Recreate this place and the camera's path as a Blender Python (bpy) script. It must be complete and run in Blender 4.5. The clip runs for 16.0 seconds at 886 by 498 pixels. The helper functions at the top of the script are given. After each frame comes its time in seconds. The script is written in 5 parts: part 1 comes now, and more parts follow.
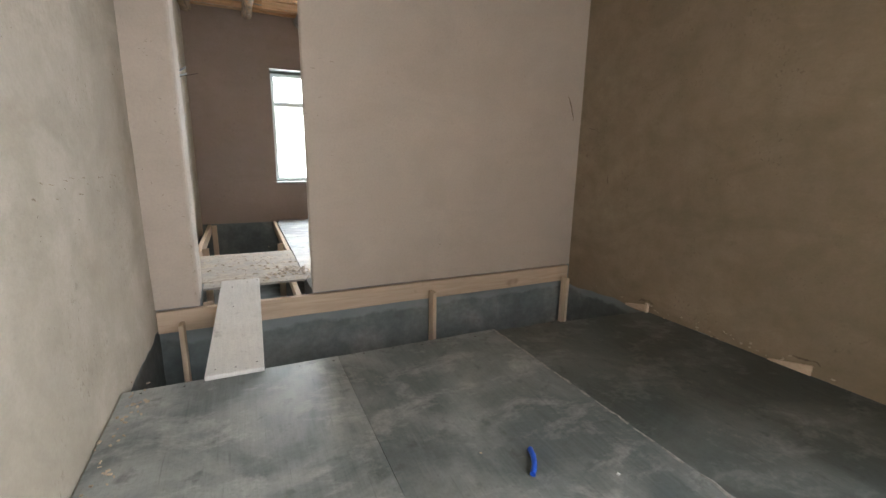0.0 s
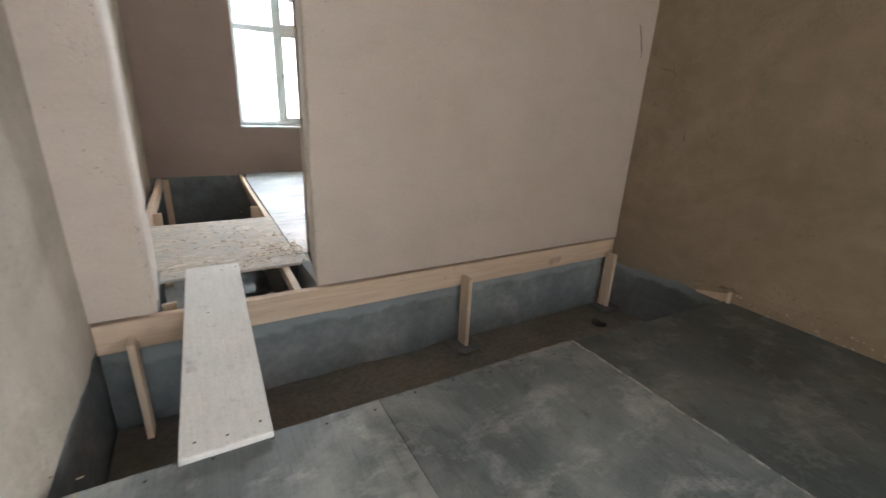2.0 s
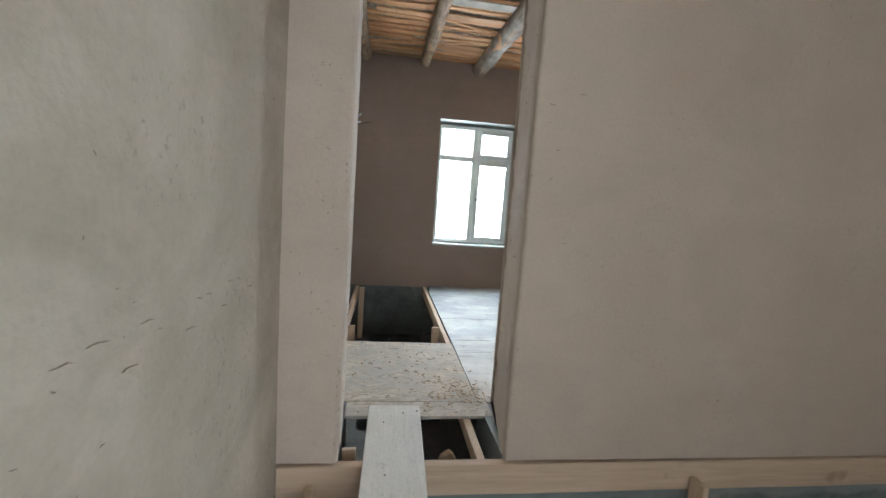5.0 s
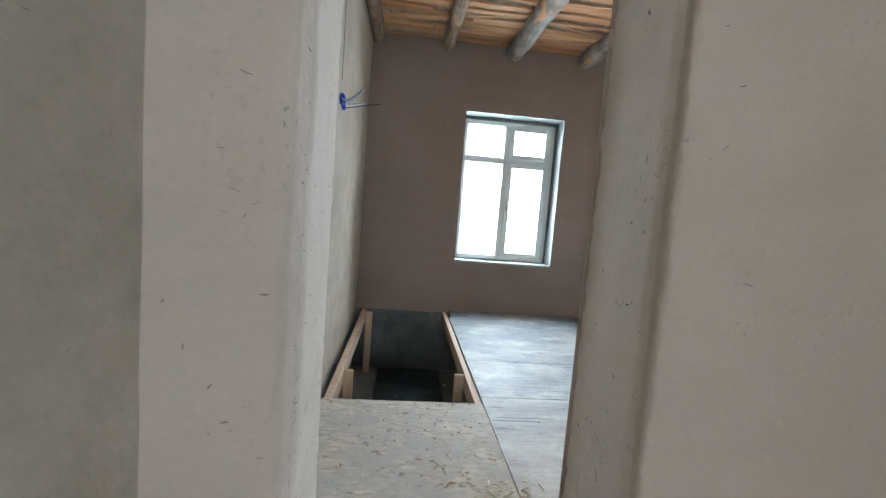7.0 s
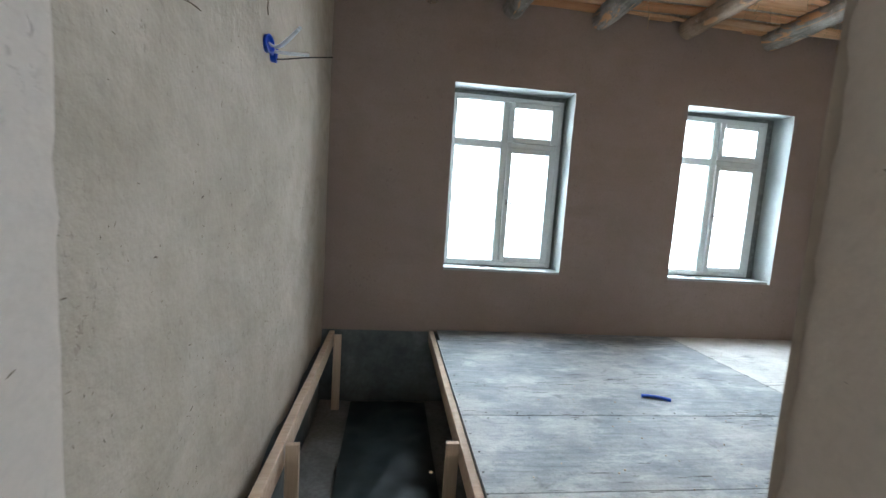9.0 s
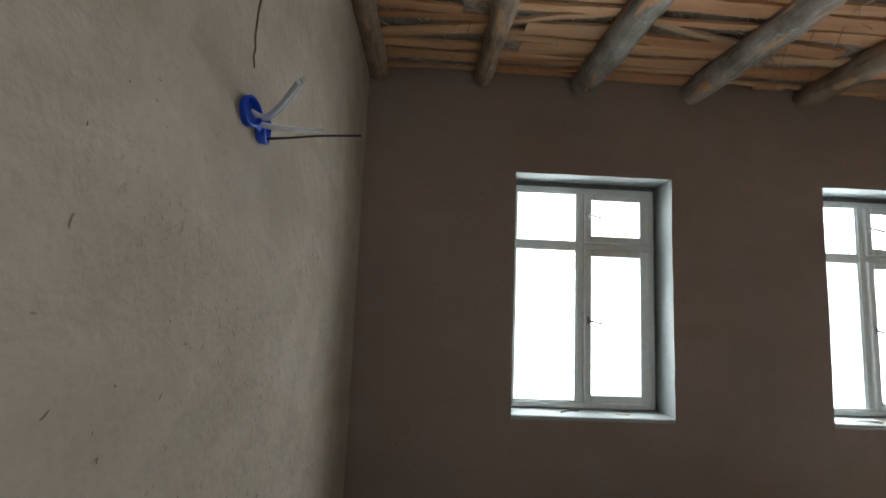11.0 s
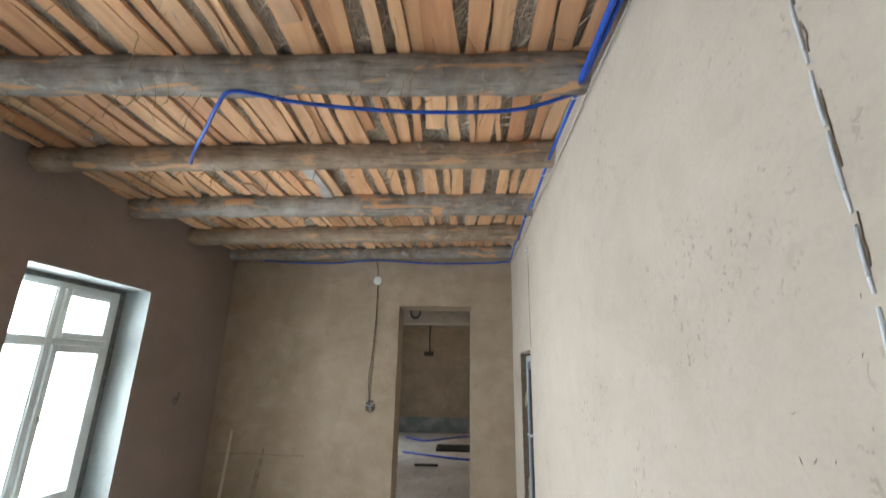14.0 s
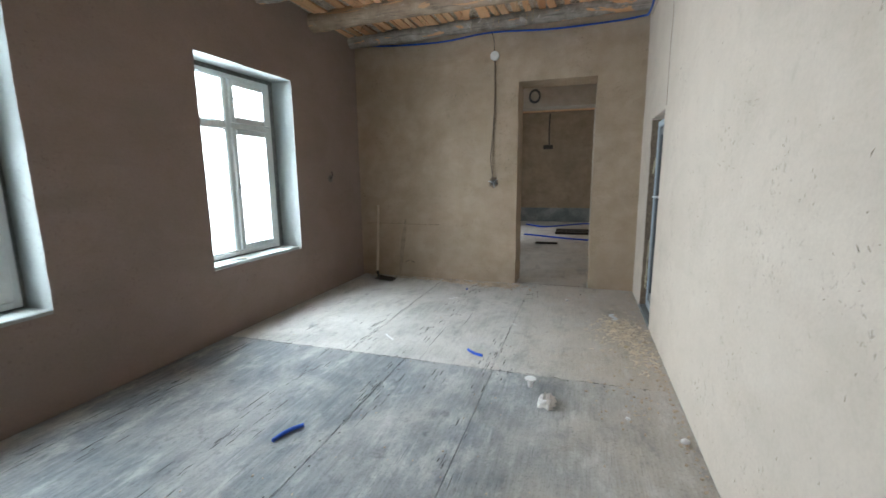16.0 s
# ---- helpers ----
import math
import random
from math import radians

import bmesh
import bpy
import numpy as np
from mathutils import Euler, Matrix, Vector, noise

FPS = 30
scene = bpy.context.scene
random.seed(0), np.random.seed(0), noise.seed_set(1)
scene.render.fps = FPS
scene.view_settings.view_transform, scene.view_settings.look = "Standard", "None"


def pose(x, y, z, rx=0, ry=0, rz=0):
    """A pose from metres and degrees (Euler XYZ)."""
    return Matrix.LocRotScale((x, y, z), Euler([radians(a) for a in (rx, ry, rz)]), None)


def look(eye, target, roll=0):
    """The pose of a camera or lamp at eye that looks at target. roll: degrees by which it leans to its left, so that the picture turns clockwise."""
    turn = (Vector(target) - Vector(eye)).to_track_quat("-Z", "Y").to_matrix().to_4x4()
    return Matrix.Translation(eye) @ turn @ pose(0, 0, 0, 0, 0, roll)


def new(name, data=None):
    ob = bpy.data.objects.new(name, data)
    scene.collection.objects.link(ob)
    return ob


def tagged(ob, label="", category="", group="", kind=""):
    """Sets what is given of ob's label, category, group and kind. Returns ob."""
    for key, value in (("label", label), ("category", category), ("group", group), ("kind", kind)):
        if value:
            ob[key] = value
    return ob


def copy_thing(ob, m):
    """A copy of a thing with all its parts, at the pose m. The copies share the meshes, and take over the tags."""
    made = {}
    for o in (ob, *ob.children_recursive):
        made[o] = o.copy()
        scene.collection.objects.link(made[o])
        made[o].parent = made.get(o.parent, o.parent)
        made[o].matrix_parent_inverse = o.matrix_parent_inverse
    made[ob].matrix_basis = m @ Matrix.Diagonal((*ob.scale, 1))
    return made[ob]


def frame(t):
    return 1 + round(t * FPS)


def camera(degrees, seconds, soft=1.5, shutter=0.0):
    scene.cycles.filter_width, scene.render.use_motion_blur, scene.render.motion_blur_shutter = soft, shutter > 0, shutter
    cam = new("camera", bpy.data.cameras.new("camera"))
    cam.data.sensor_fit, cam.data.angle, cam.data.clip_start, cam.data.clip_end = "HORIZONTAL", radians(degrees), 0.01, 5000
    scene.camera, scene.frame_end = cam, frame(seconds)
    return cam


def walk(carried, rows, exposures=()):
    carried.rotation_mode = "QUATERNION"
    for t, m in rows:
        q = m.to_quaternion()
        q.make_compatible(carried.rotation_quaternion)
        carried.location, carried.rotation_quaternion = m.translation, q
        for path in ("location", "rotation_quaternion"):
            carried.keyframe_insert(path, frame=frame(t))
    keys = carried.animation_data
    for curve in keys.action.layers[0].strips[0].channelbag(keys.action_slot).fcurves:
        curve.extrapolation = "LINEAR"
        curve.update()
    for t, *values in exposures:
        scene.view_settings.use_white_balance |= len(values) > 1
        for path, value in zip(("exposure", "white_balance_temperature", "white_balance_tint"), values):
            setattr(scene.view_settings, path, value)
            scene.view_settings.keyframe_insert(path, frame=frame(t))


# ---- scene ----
cam = camera(92.4, 16.0, soft=1.5, shutter=0.25)
PATH = [
    (0, (0.094, 0.784, 1.1), (0.924, 2.553, 0.672), 1.0),
    (0.5, (0.068, 1.053, 1.087), (0.878, 2.826, 0.643), 1.9),
    (1, (-0.023, 1.336, 1.122), (0.828, 3.091, 0.679), 1.3),
    (1.5, (-0.047, 1.581, 1.077), (0.797, 3.314, 0.541), 2.1),
    (2, (0.005, 1.833, 1.077), (0.963, 3.46, 0.42), 2.7),
    (2.5, (0.102, 2.024, 1.089), (1.499, 3.327, 0.496), 0.9),
    (3, (0.107, 2.124, 1.113), (1.665, 3.275, 0.616), 1.7),
    (3.5, (0.017, 2.107, 1.213), (1.184, 3.708, 0.943), 1.7),
    (4, (-0.008, 2.055, 1.243), (0.672, 3.919, 0.988), 3.4),
    (4.5, (-0.091, 2.035, 1.29), (0.277, 3.983, 1.023), 4.3),
    (5, (-0.105, 2.306, 1.246), (0.174, 4.274, 1.023), 4.1),
    (5.2, (-0.097, 2.384, 1.247), (0.162, 4.355, 1.029), 4.4),
    (7.3, (-0.003, 3.511, 1.196), (0.185, 5.495, 1.024), 4.5),
    (7.5, (0.026, 3.627, 1.197), (0.222, 5.608, 1.006), 4.6),
    (8, (0.075, 3.847, 1.217), (0.278, 5.825, 0.999), 4.2),
    (10.5, (0.044, 5.075, 1.387), (0.345, 7.049, 1.266), 3.6),
    (10.8, (-0.017, 5.223, 1.439), (0.174, 7.211, 1.535), 2.0),
    (11, (-0.048, 5.327, 1.467), (0.029, 7.314, 1.678), 2.3),
    (11.5, (-0.135, 5.558, 1.587), (-0.036, 7.492, 2.085), 4.4),
    (12, (0.011, 5.628, 1.637), (0.805, 7.373, 2.205), 3.3),
    (12.5, (0.172, 5.564, 1.68), (1.614, 6.796, 2.315), 4.4),
    (13, (0.238, 5.493, 1.792), (1.934, 6.136, 2.636), 2.7),
    (13.5, (0.244, 5.472, 1.811), (2.015, 5.658, 2.72), 0.3),
    (14, (0.279, 5.43, 1.737), (2.2, 5.524, 2.285), 1.2),
    (14.5, (0.302, 5.443, 1.642), (2.28, 5.631, 1.868), 2.0),
    (15, (0.324, 5.418, 1.543), (2.313, 5.628, 1.543), 2.6),
    (15.5, (0.258, 5.449, 1.431), (2.212, 5.806, 1.202), 1.3),
    (16, (0.19, 5.45, 1.398), (2.065, 6.058, 1.058), -0.6),
]
EXPOSURES = [(0, 0.75, 6450, 13), (1.5, 0.95, 6250, 13), (2.0, 0.9, 6250, 13), (3, 0.95, 6600, 15), (4, 0.75, 6400, 13), (5, 0.55, 6050, 9), (7.5, 0.62, 5700, 7), (8, 0.7, 5700, 7), (10.5, -0.52, 6100, 10), (11.5, -0.5, 6500, 10), (12.5, -0.78, 6650, 11), (13.0, -0.25, 7450, 18), (13.5, 0.32, 6700, 16), (14, 0.2, 6200, 9), (14.5, 0.18, 6000, 8), (15.0, -0.05, 5950, 8), (15.5, 0.0, 5950, 8), (16, 0.06, 5950, 8)]
walk(cam, [(t, look(eye, target, roll)) for t, eye, target, roll in PATH], EXPOSURES)

# ---------------------------------------------------------------- world and daylight
world = bpy.data.worlds.new("overcast_sky")
scene.world = world
world.use_nodes = True
wn, wl = world.node_tree.nodes, world.node_tree.links
sky = wn.new("ShaderNodeTexSky")
sky.sky_type = "NISHITA"
sky.sun_disc = False
sky.sun_elevation, sky.sun_rotation = radians(42), radians(20)
wl.new(sky.outputs[0], wn["Background"].inputs[0])
wn["Background"].inputs[1].default_value = 0.12

sun = new("sun", bpy.data.lights.new("sun", "SUN"))
sun.data.energy, sun.data.angle, sun.data.color = 1.0, radians(12), (1.0, 0.96, 0.9)
sun.matrix_world = look((0, 0, 20), (-4, -12, 6))

DAY = (0.93, 0.985, 1.0)


def window_light(name, x, y, z, wide, high, toward, watts):
    data = bpy.data.lights.new(name, "AREA")
    data.shape, data.size, data.size_y, data.energy, data.color = "RECTANGLE", wide, high, watts, DAY
    ob = new(name, data)
    ob.matrix_world = look((x, y, z), toward)
    return ob


# the sky seen through each window, falling slantwise down into the rooms
window_light("daylight_w1", 1.20, 9.15, 1.80, 1.16, 1.72, (1.20, 4.20, 0.3), 130)
window_light("daylight_w2", 3.60, 9.15, 1.80, 1.16, 1.72, (3.60, 4.20, 0.3), 215)
# first room: lamps in two added, unseen windows, balanced to light its walls
window_light("unseen_daylight_a", 0.50, -2.17, 1.50, 1.12, 1.72, (0.50, 4.20, 1.0), 26)
window_light("unseen_daylight_b", 3.55, -0.55, 1.50, 1.12, 1.72, (0, -0.55, 1.20), 195)
window_light("daylight_hall", 7.05, 9.0, 1.70, 1.1, 1.6, (7.05, 5.0, 0.4), 13)
window_light("daylight_far", 10.6, 8.80, 1.50, 1.1, 1.6, (10.6, 0, 1.50), 22)


# ---------------------------------------------------------------- material tools
def material(name, rough=0.8, metal=0.0, spec=0.3):
    m = bpy.data.materials.new(name)
    m.use_nodes = True
    b = m.node_tree.nodes["Principled BSDF"]
    b.inputs["Roughness"].default_value = rough
    b.inputs["Metallic"].default_value = metal
    b.inputs["Specular IOR Level"].default_value = spec
    return m, m.node_tree.nodes, m.node_tree.links, b


def coords(n, l, scale=(1, 1, 1), kind="Object", turn=(0, 0, 0)):
    tc, mp = n.new("ShaderNodeTexCoord"), n.new("ShaderNodeMapping")
    mp.inputs["Scale"].default_value = scale
    mp.inputs["Rotation"].default_value = [radians(a) for a in turn]
    l.new(tc.outputs[kind], mp.inputs["Vector"])
    return mp.outputs[0]


def noise_node(n, l, vec, scale, detail=4, rough=0.55, distort=0.0):
    t = n.new("ShaderNodeTexNoise")
    t.inputs["Scale"].default_value, t.inputs["Detail"].default_value = scale, detail
    t.inputs["Roughness"].default_value, t.inputs["Distortion"].default_value = rough, distort
    if vec:
        l.new(vec, t.inputs["Vector"])
    return t.outputs[0]


def ramp(n, l, fac, stops):
    r = n.new("ShaderNodeValToRGB")
    while len(r.color_ramp.elements) < len(stops):
        r.color_ramp.elements.new(0.5)
    for e, (p, c) in zip(r.color_ramp.elements, stops):
        e.position = p
        e.color = (*c, 1) if len(c) == 3 else c
    l.new(fac, r.inputs[0])
    return r.outputs[0]


def grey(v):
    return (v, v, v)


def mix(n, l, fac, a, b, mode="MIX"):
    m = n.new("ShaderNodeMix")
    m.data_type, m.blend_type = "RGBA", mode
    for sock, v in ((m.inputs["Factor"], fac), (m.inputs["A"], a), (m.inputs["B"], b)):
        if hasattr(v, "links"):
            l.new(v, sock)
        elif isinstance(v, (int, float)):
            sock.default_value = v
        else:
            sock.default_value = (*v, 1)
    return m.outputs["Result"]


def bump(n, l, b, height, strength=0.3, dist=0.01, prev=None):
    k = n.new("ShaderNodeBump")
    k.inputs["Strength"].default_value, k.inputs["Distance"].default_value = strength, dist
    l.new(height, k.inputs["Height"])
    if prev:
        l.new(prev, k.inputs["Normal"])
    l.new(k.outputs[0], b.inputs["Normal"])
    return k.outputs[0]


def plaster(name, light, dark, stain, pits=0.5, lumps=0.25, smear=0.55):
    """Hand-trowelled clay plaster with straw nicks and damp stains."""
    m, n, l, b = material(name, 0.92, spec=0.15)
    v = coords(n, l)
    big = noise_node(n, l, v, 0.9, 3, 0.6, 0.4)
    mid = noise_node(n, l, v, 5.0, 5, 0.6)
    fine = noise_node(n, l, v, 60, 3, 0.7)
    col = mix(n, l, ramp(n, l, big, [(0.32, grey(0)), (0.68, grey(1))]), dark, light)
    col = mix(n, l, ramp(n, l, mid, [(0.38, grey(0)), (0.75, grey(smear))]), col, stain)
    band = noise_node(n, l, coords(n, l, (0.8, 0.8, 1.5)), 1.5, 5, 0.65, 1.0)
    col = mix(n, l, ramp(n, l, band, [(0.46, grey(0)), (0.72, grey(smear * 0.7))]), col, tuple(c * 0.84 for c in stain))
    knob = noise_node(n, l, v, 17, 4, 0.6)
    col = mix(n, l, ramp(n, l, fine, [(0.3, grey(0.12)), (0.6, grey(0))]), col, (dark[0] * 0.5, dark[1] * 0.5, dark[2] * 0.5))
    flecks = noise_node(n, l, coords(n, l, (1.5, 1.5, 1.1), turn=(20, 25, 0)), 34, 3, 0.5, 0.6)
    where = noise_node(n, l, v, 2.3, 4, 0.6)
    spots = ramp(n, l, flecks, [(0.61, grey(0)), (0.68, grey(1))])
    keep = ramp(n, l, where, [(0.50, grey(0)), (0.64, grey(1))])
    nick = mix(n, l, 1.0, spots, keep, "MULTIPLY")
    dent = noise_node(n, l, coords(n, l, (1.0, 1.0, 0.8), turn=(40, 10, 30)), 11, 2, 0.45, 0.4)
    hollow = ramp(n, l, dent, [(0.66, grey(0)), (0.80, grey(min(0.3, 0.5 * pits)))])
    col = mix(n, l, hollow, col, tuple(c * 0.5 for c in dark))
    nickf = mix(n, l, 1.0, nick, grey(pits), "MULTIPLY")
    col = mix(n, l, nickf, col, (0.13, 0.10, 0.075))
    l.new(col, b.inputs["Base Color"])
    first = bump(n, l, b, nick, 0.5, -0.004)
    first = bump(n, l, b, hollow, 0.5, -0.006, first)
    second = bump(n, l, b, mid, 0.15 + 0.5 * lumps, 0.014, first)
    second = bump(n, l, b, knob, lumps, 0.012, second)
    bump(n, l, b, fine, 0.15, 0.002, second)
    return m


CLAY = plaster("clay_plaster", (0.56, 0.502, 0.425), (0.44, 0.39, 0.325), (0.395, 0.345, 0.272), 0.3, 0.6, 0.75)
CLAY_BACK = plaster("even_clay_plaster", (0.55, 0.488, 0.42), (0.485, 0.428, 0.363), (0.45, 0.395, 0.325), 0.4, 0.2, 0.5)
CLAY_SMOOTH = plaster("smoothed_clay_plaster", (0.575, 0.488, 0.422), (0.505, 0.426, 0.362), (0.50, 0.43, 0.362), 0.10, 0.15, 0.5)
CLAY_FINE = plaster("pale_finishing_plaster", (0.67, 0.605, 0.545), (0.60, 0.54, 0.48), (0.57, 0.51, 0.45), 0.4, 0.18, 0.5)
CLAY_CORNER = plaster("worn_corner_plaster", (0.58, 0.50, 0.432), (0.51, 0.438, 0.372), (0.48, 0.415, 0.345), 0.6, 0.8, 0.6)
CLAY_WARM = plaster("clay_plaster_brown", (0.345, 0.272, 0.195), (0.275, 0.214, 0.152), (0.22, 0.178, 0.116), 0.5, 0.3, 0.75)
CLAY_END = plaster("clay_plaster_tan", (0.47, 0.38, 0.288), (0.39, 0.31, 0.23), (0.32, 0.25, 0.17), 0.5, 0.3, 0.65)
# darker than the other clay plasters, for the window wall
CLAY_DARK = plaster("clay_plaster_dark", (0.33, 0.262, 0.235), (0.285, 0.227, 0.205), (0.275, 0.23, 0.185), 0.3, 0.25)
REVEAL = plaster("pale_gypsum", (0.41, 0.435, 0.43), (0.34, 0.365, 0.36), (0.36, 0.38, 0.365), 0.3)


def cement_material(name, dry):
    m, n, l, b = material(name, 0.75, spec=0.3)
    v = coords(n, l)
    big = noise_node(n, l, v, 1.4, 4, 0.6, 0.5)
    fine = noise_node(n, l, v, 22, 5, 0.65)
    col = ramp(n, l, big, [(0.3, (0.085, 0.105, 0.108)), (0.5, (0.165, 0.188, 0.192)), (0.7, (0.30, 0.31, 0.30))])
    col = mix(n, l, ramp(n, l, fine, [(0.35, grey(0.35)), (0.65, grey(0))]), col, (0.07, 0.07, 0.07))
    # dry pale skim above an irregular tide line
    at, rise = n.new("ShaderNodeSeparateXYZ"), n.new("ShaderNodeMath")
    rise.operation, rise.inputs[1].default_value = "MULTIPLY_ADD", 0.22
    l.new(v, at.inputs[0])
    l.new(noise_node(n, l, v, 3.2, 5, 0.6), rise.inputs[0])
    l.new(at.outputs[2], rise.inputs[2])
    tide = n.new("ShaderNodeMapRange")
    tide.inputs["From Min"].default_value, tide.inputs["From Max"].default_value = -0.175, -0.145
    tide.inputs["To Min"].default_value, tide.inputs["To Max"].default_value = 0.0, dry
    l.new(rise.outputs[0], tide.inputs["Value"])
    col = mix(n, l, tide.outputs[0], col, (0.31, 0.345, 0.35))
    l.new(col, b.inputs["Base Color"])
    bump(n, l, b, fine, 0.35, 0.006)
    return m


def dirt_material():
    m, n, l, b = material("earth", 0.95, spec=0.1)
    v = coords(n, l)
    big = noise_node(n, l, v, 1.6, 5, 0.65)
    fine = noise_node(n, l, v, 30, 5, 0.7)
    col = ramp(n, l, big, [(0.3, (0.165, 0.17, 0.162)), (0.7, (0.30, 0.30, 0.282))])
    col = mix(n, l, ramp(n, l, fine, [(0.4, grey(0.3)), (0.6, grey(0))]), col, (0.08, 0.07, 0.06))
    l.new(col, b.inputs["Base Color"])
    bump(n, l, b, fine, 0.2, 0.010)
    return m


def sheet_material(name, base, dark, dust, dusty, grain_turn=0, rough=0.5, streaks=0.65, smudge=0.0, clay=0.0):
    """Worn plywood: grain streaks, trodden dust, scuffs and grey weathering."""
    m, n, l, b = material(name, rough, spec=0.4)
    v = coords(n, l)
    across = (lambda a, b: (b, a, 1)) if grain_turn else (lambda a, b: (a, b, 1))
    vg = coords(n, l, across(1.2, 16))
    oi = n.new("ShaderNodeObjectInfo")
    grain = noise_node(n, l, vg, 2.4, 5, 0.6, 0.3)
    cloud = noise_node(n, l, v, 1.7, 6, 0.62, 0.6)
    spot = noise_node(n, l, v, 9, 4, 0.6)
    fine = noise_node(n, l, v, 45, 3, 0.6)
    col = mix(n, l, ramp(n, l, grain, [(0.3, grey(0)), (0.7, grey(1))]), dark, base)
    col = mix(n, l, ramp(n, l, cloud, [(0.5 - 0.2 * dusty, grey(0)), (0.72 - 0.1 * dusty, grey(0.9))]), col, dust)
    col = mix(n, l, ramp(n, l, spot, [(0.30, grey(0.5)), (0.40, grey(0))]), col, (dark[0] * 0.55, dark[1] * 0.55, dark[2] * 0.55))
    if smudge:
        sm = noise_node(n, l, coords(n, l, (1, 1.6, 1), turn=(0, 0, 35)), 3.0, 9, 0.74, 0.3)
        col = mix(n, l, ramp(n, l, sm, [(0.52, grey(0)), (0.74, grey(smudge))]), col, (0.50, 0.50, 0.48))
    if clay:      # tan clay dust trodden in along the partition
        at = n.new("ShaderNodeSeparateXYZ")
        l.new(v, at.inputs[0])
        edge = n.new("ShaderNodeMath")
        edge.operation = "MULTIPLY_ADD"
        edge.inputs[1].default_value = 1.9
        l.new(noise_node(n, l, v, 1.3, 6, 0.65, 0.5), edge.inputs[0])
        l.new(at.outputs[1], edge.inputs[2])
        rng = n.new("ShaderNodeMapRange")
        rng.inputs["From Min"].default_value, rng.inputs["From Max"].default_value = 7.05, 5.95
        rng.inputs["To Min"].default_value, rng.inputs["To Max"].default_value = 0.0, clay
        l.new(edge.outputs[0], rng.inputs["Value"])
        col = mix(n, l, rng.outputs[0], col, (0.50, 0.435, 0.355))
        blot = noise_node(n, l, coords(n, l, (1, 2.0, 1)), 2.2, 9, 0.74, 0.1)
        col = mix(n, l, ramp(n, l, blot, [(0.34, grey(0.5)), (0.47, grey(0))]), col, (dark[0] * 0.62, dark[1] * 0.64, dark[2] * 0.66))
        col = mix(n, l, ramp(n, l, blot, [(0.52, grey(0)), (0.66, grey(0.7))]), col, (0.56, 0.56, 0.545))
    streak = noise_node(n, l, coords(n, l, across(2.2, 46)), 1.5, 3, 0.5)
    col = mix(n, l, ramp(n, l, streak, [(0.28, grey(streaks)), (0.36, grey(0))]), col, (dark[0] * 0.45, dark[1] * 0.45, dark[2] * 0.45))
    line = noise_node(n, l, coords(n, l, across(5, 150)), 1.0, 4, 0.7, 0.3)
    speck = noise_node(n, l, v, 70, 4, 0.75)
    col = mix(n, l, 1.0, col, ramp(n, l, line, [(0.3, grey(0.9 if grain_turn else 0.85)), (0.6, grey(1.0)), (0.8, grey(1.06))]), "MULTIPLY")
    col = mix(n, l, 1.0, col, ramp(n, l, speck, [(0.32, grey(0.85 if grain_turn else 0.65)), (0.45, grey(1.0)), (0.75, grey(1.1))]), "MULTIPLY")
    tone = n.new("ShaderNodeMapRange")
    tone.inputs["To Min"].default_value, tone.inputs["To Max"].default_value = 0.88, 1.1
    l.new(oi.outputs["Random"], tone.inputs["Value"])
    hs = n.new("ShaderNodeHueSaturation")
    l.new(tone.outputs[0], hs.inputs["Value"])
    l.new(col, hs.inputs["Color"])
    l.new(hs.outputs[0], b.inputs["Base Color"])
    rr = n.new("ShaderNodeMapRange")
    rr.inputs["To Min"].default_value, rr.inputs["To Max"].default_value = rough - 0.12, rough + 0.25
    l.new(cloud, rr.inputs["Value"])
    l.new(rr.outputs[0], b.inputs["Roughness"])
    first = bump(n, l, b, streak, 0.15, -0.003)
    bump(n, l, b, fine, 0.15, 0.002, first)
    return m


CEMENT = cement_material("cement_render", 0.0)
CEMENT_DRY = cement_material("half_dry_cement_render", 0.5)
DIRT = dirt_material()
PLY_GREY = sheet_material("grey_plywood", (0.285, 0.312, 0.335), (0.165, 0.187, 0.203), (0.46, 0.455, 0.44), 0.3, rough=0.55, streaks=0.4, smudge=0.55, clay=0.6)
PLY_PALE = sheet_material("dusty_plywood", (0.51, 0.50, 0.475), (0.38, 0.375, 0.36), (0.64, 0.625, 0.59), 0.6, rough=0.65, streaks=0.4, smudge=0.55, clay=0.8)
PLY_DARK = sheet_material("dark_formwork_plywood", (0.070, 0.087, 0.084), (0.048, 0.061, 0.060), (0.155, 0.17, 0.165), 0.25, 90, rough=0.4, streaks=0.2, smudge=0.4)
PLY_MID = sheet_material("stained_formwork_plywood", (0.12, 0.14, 0.142), (0.083, 0.10, 0.102), (0.27, 0.287, 0.282), 0.38, 90, rough=0.38, streaks=0.25, smudge=0.6)
# scuffed, and paler too: some doorway sheen is put into the colour
PLY_WORN_SHEEN = sheet_material("scuffed_sheen_pale_plywood", (0.145, 0.166, 0.168), (0.10, 0.117, 0.119), (0.37, 0.385, 0.372), 0.5, 90, rough=0.38, streaks=0.3, smudge=0.7)
PLANK = sheet_material("pale_board", (0.68, 0.675, 0.645), (0.60, 0.595, 0.57), (0.75, 0.745, 0.72), 0.6, 90, 0.7, streaks=0.12)


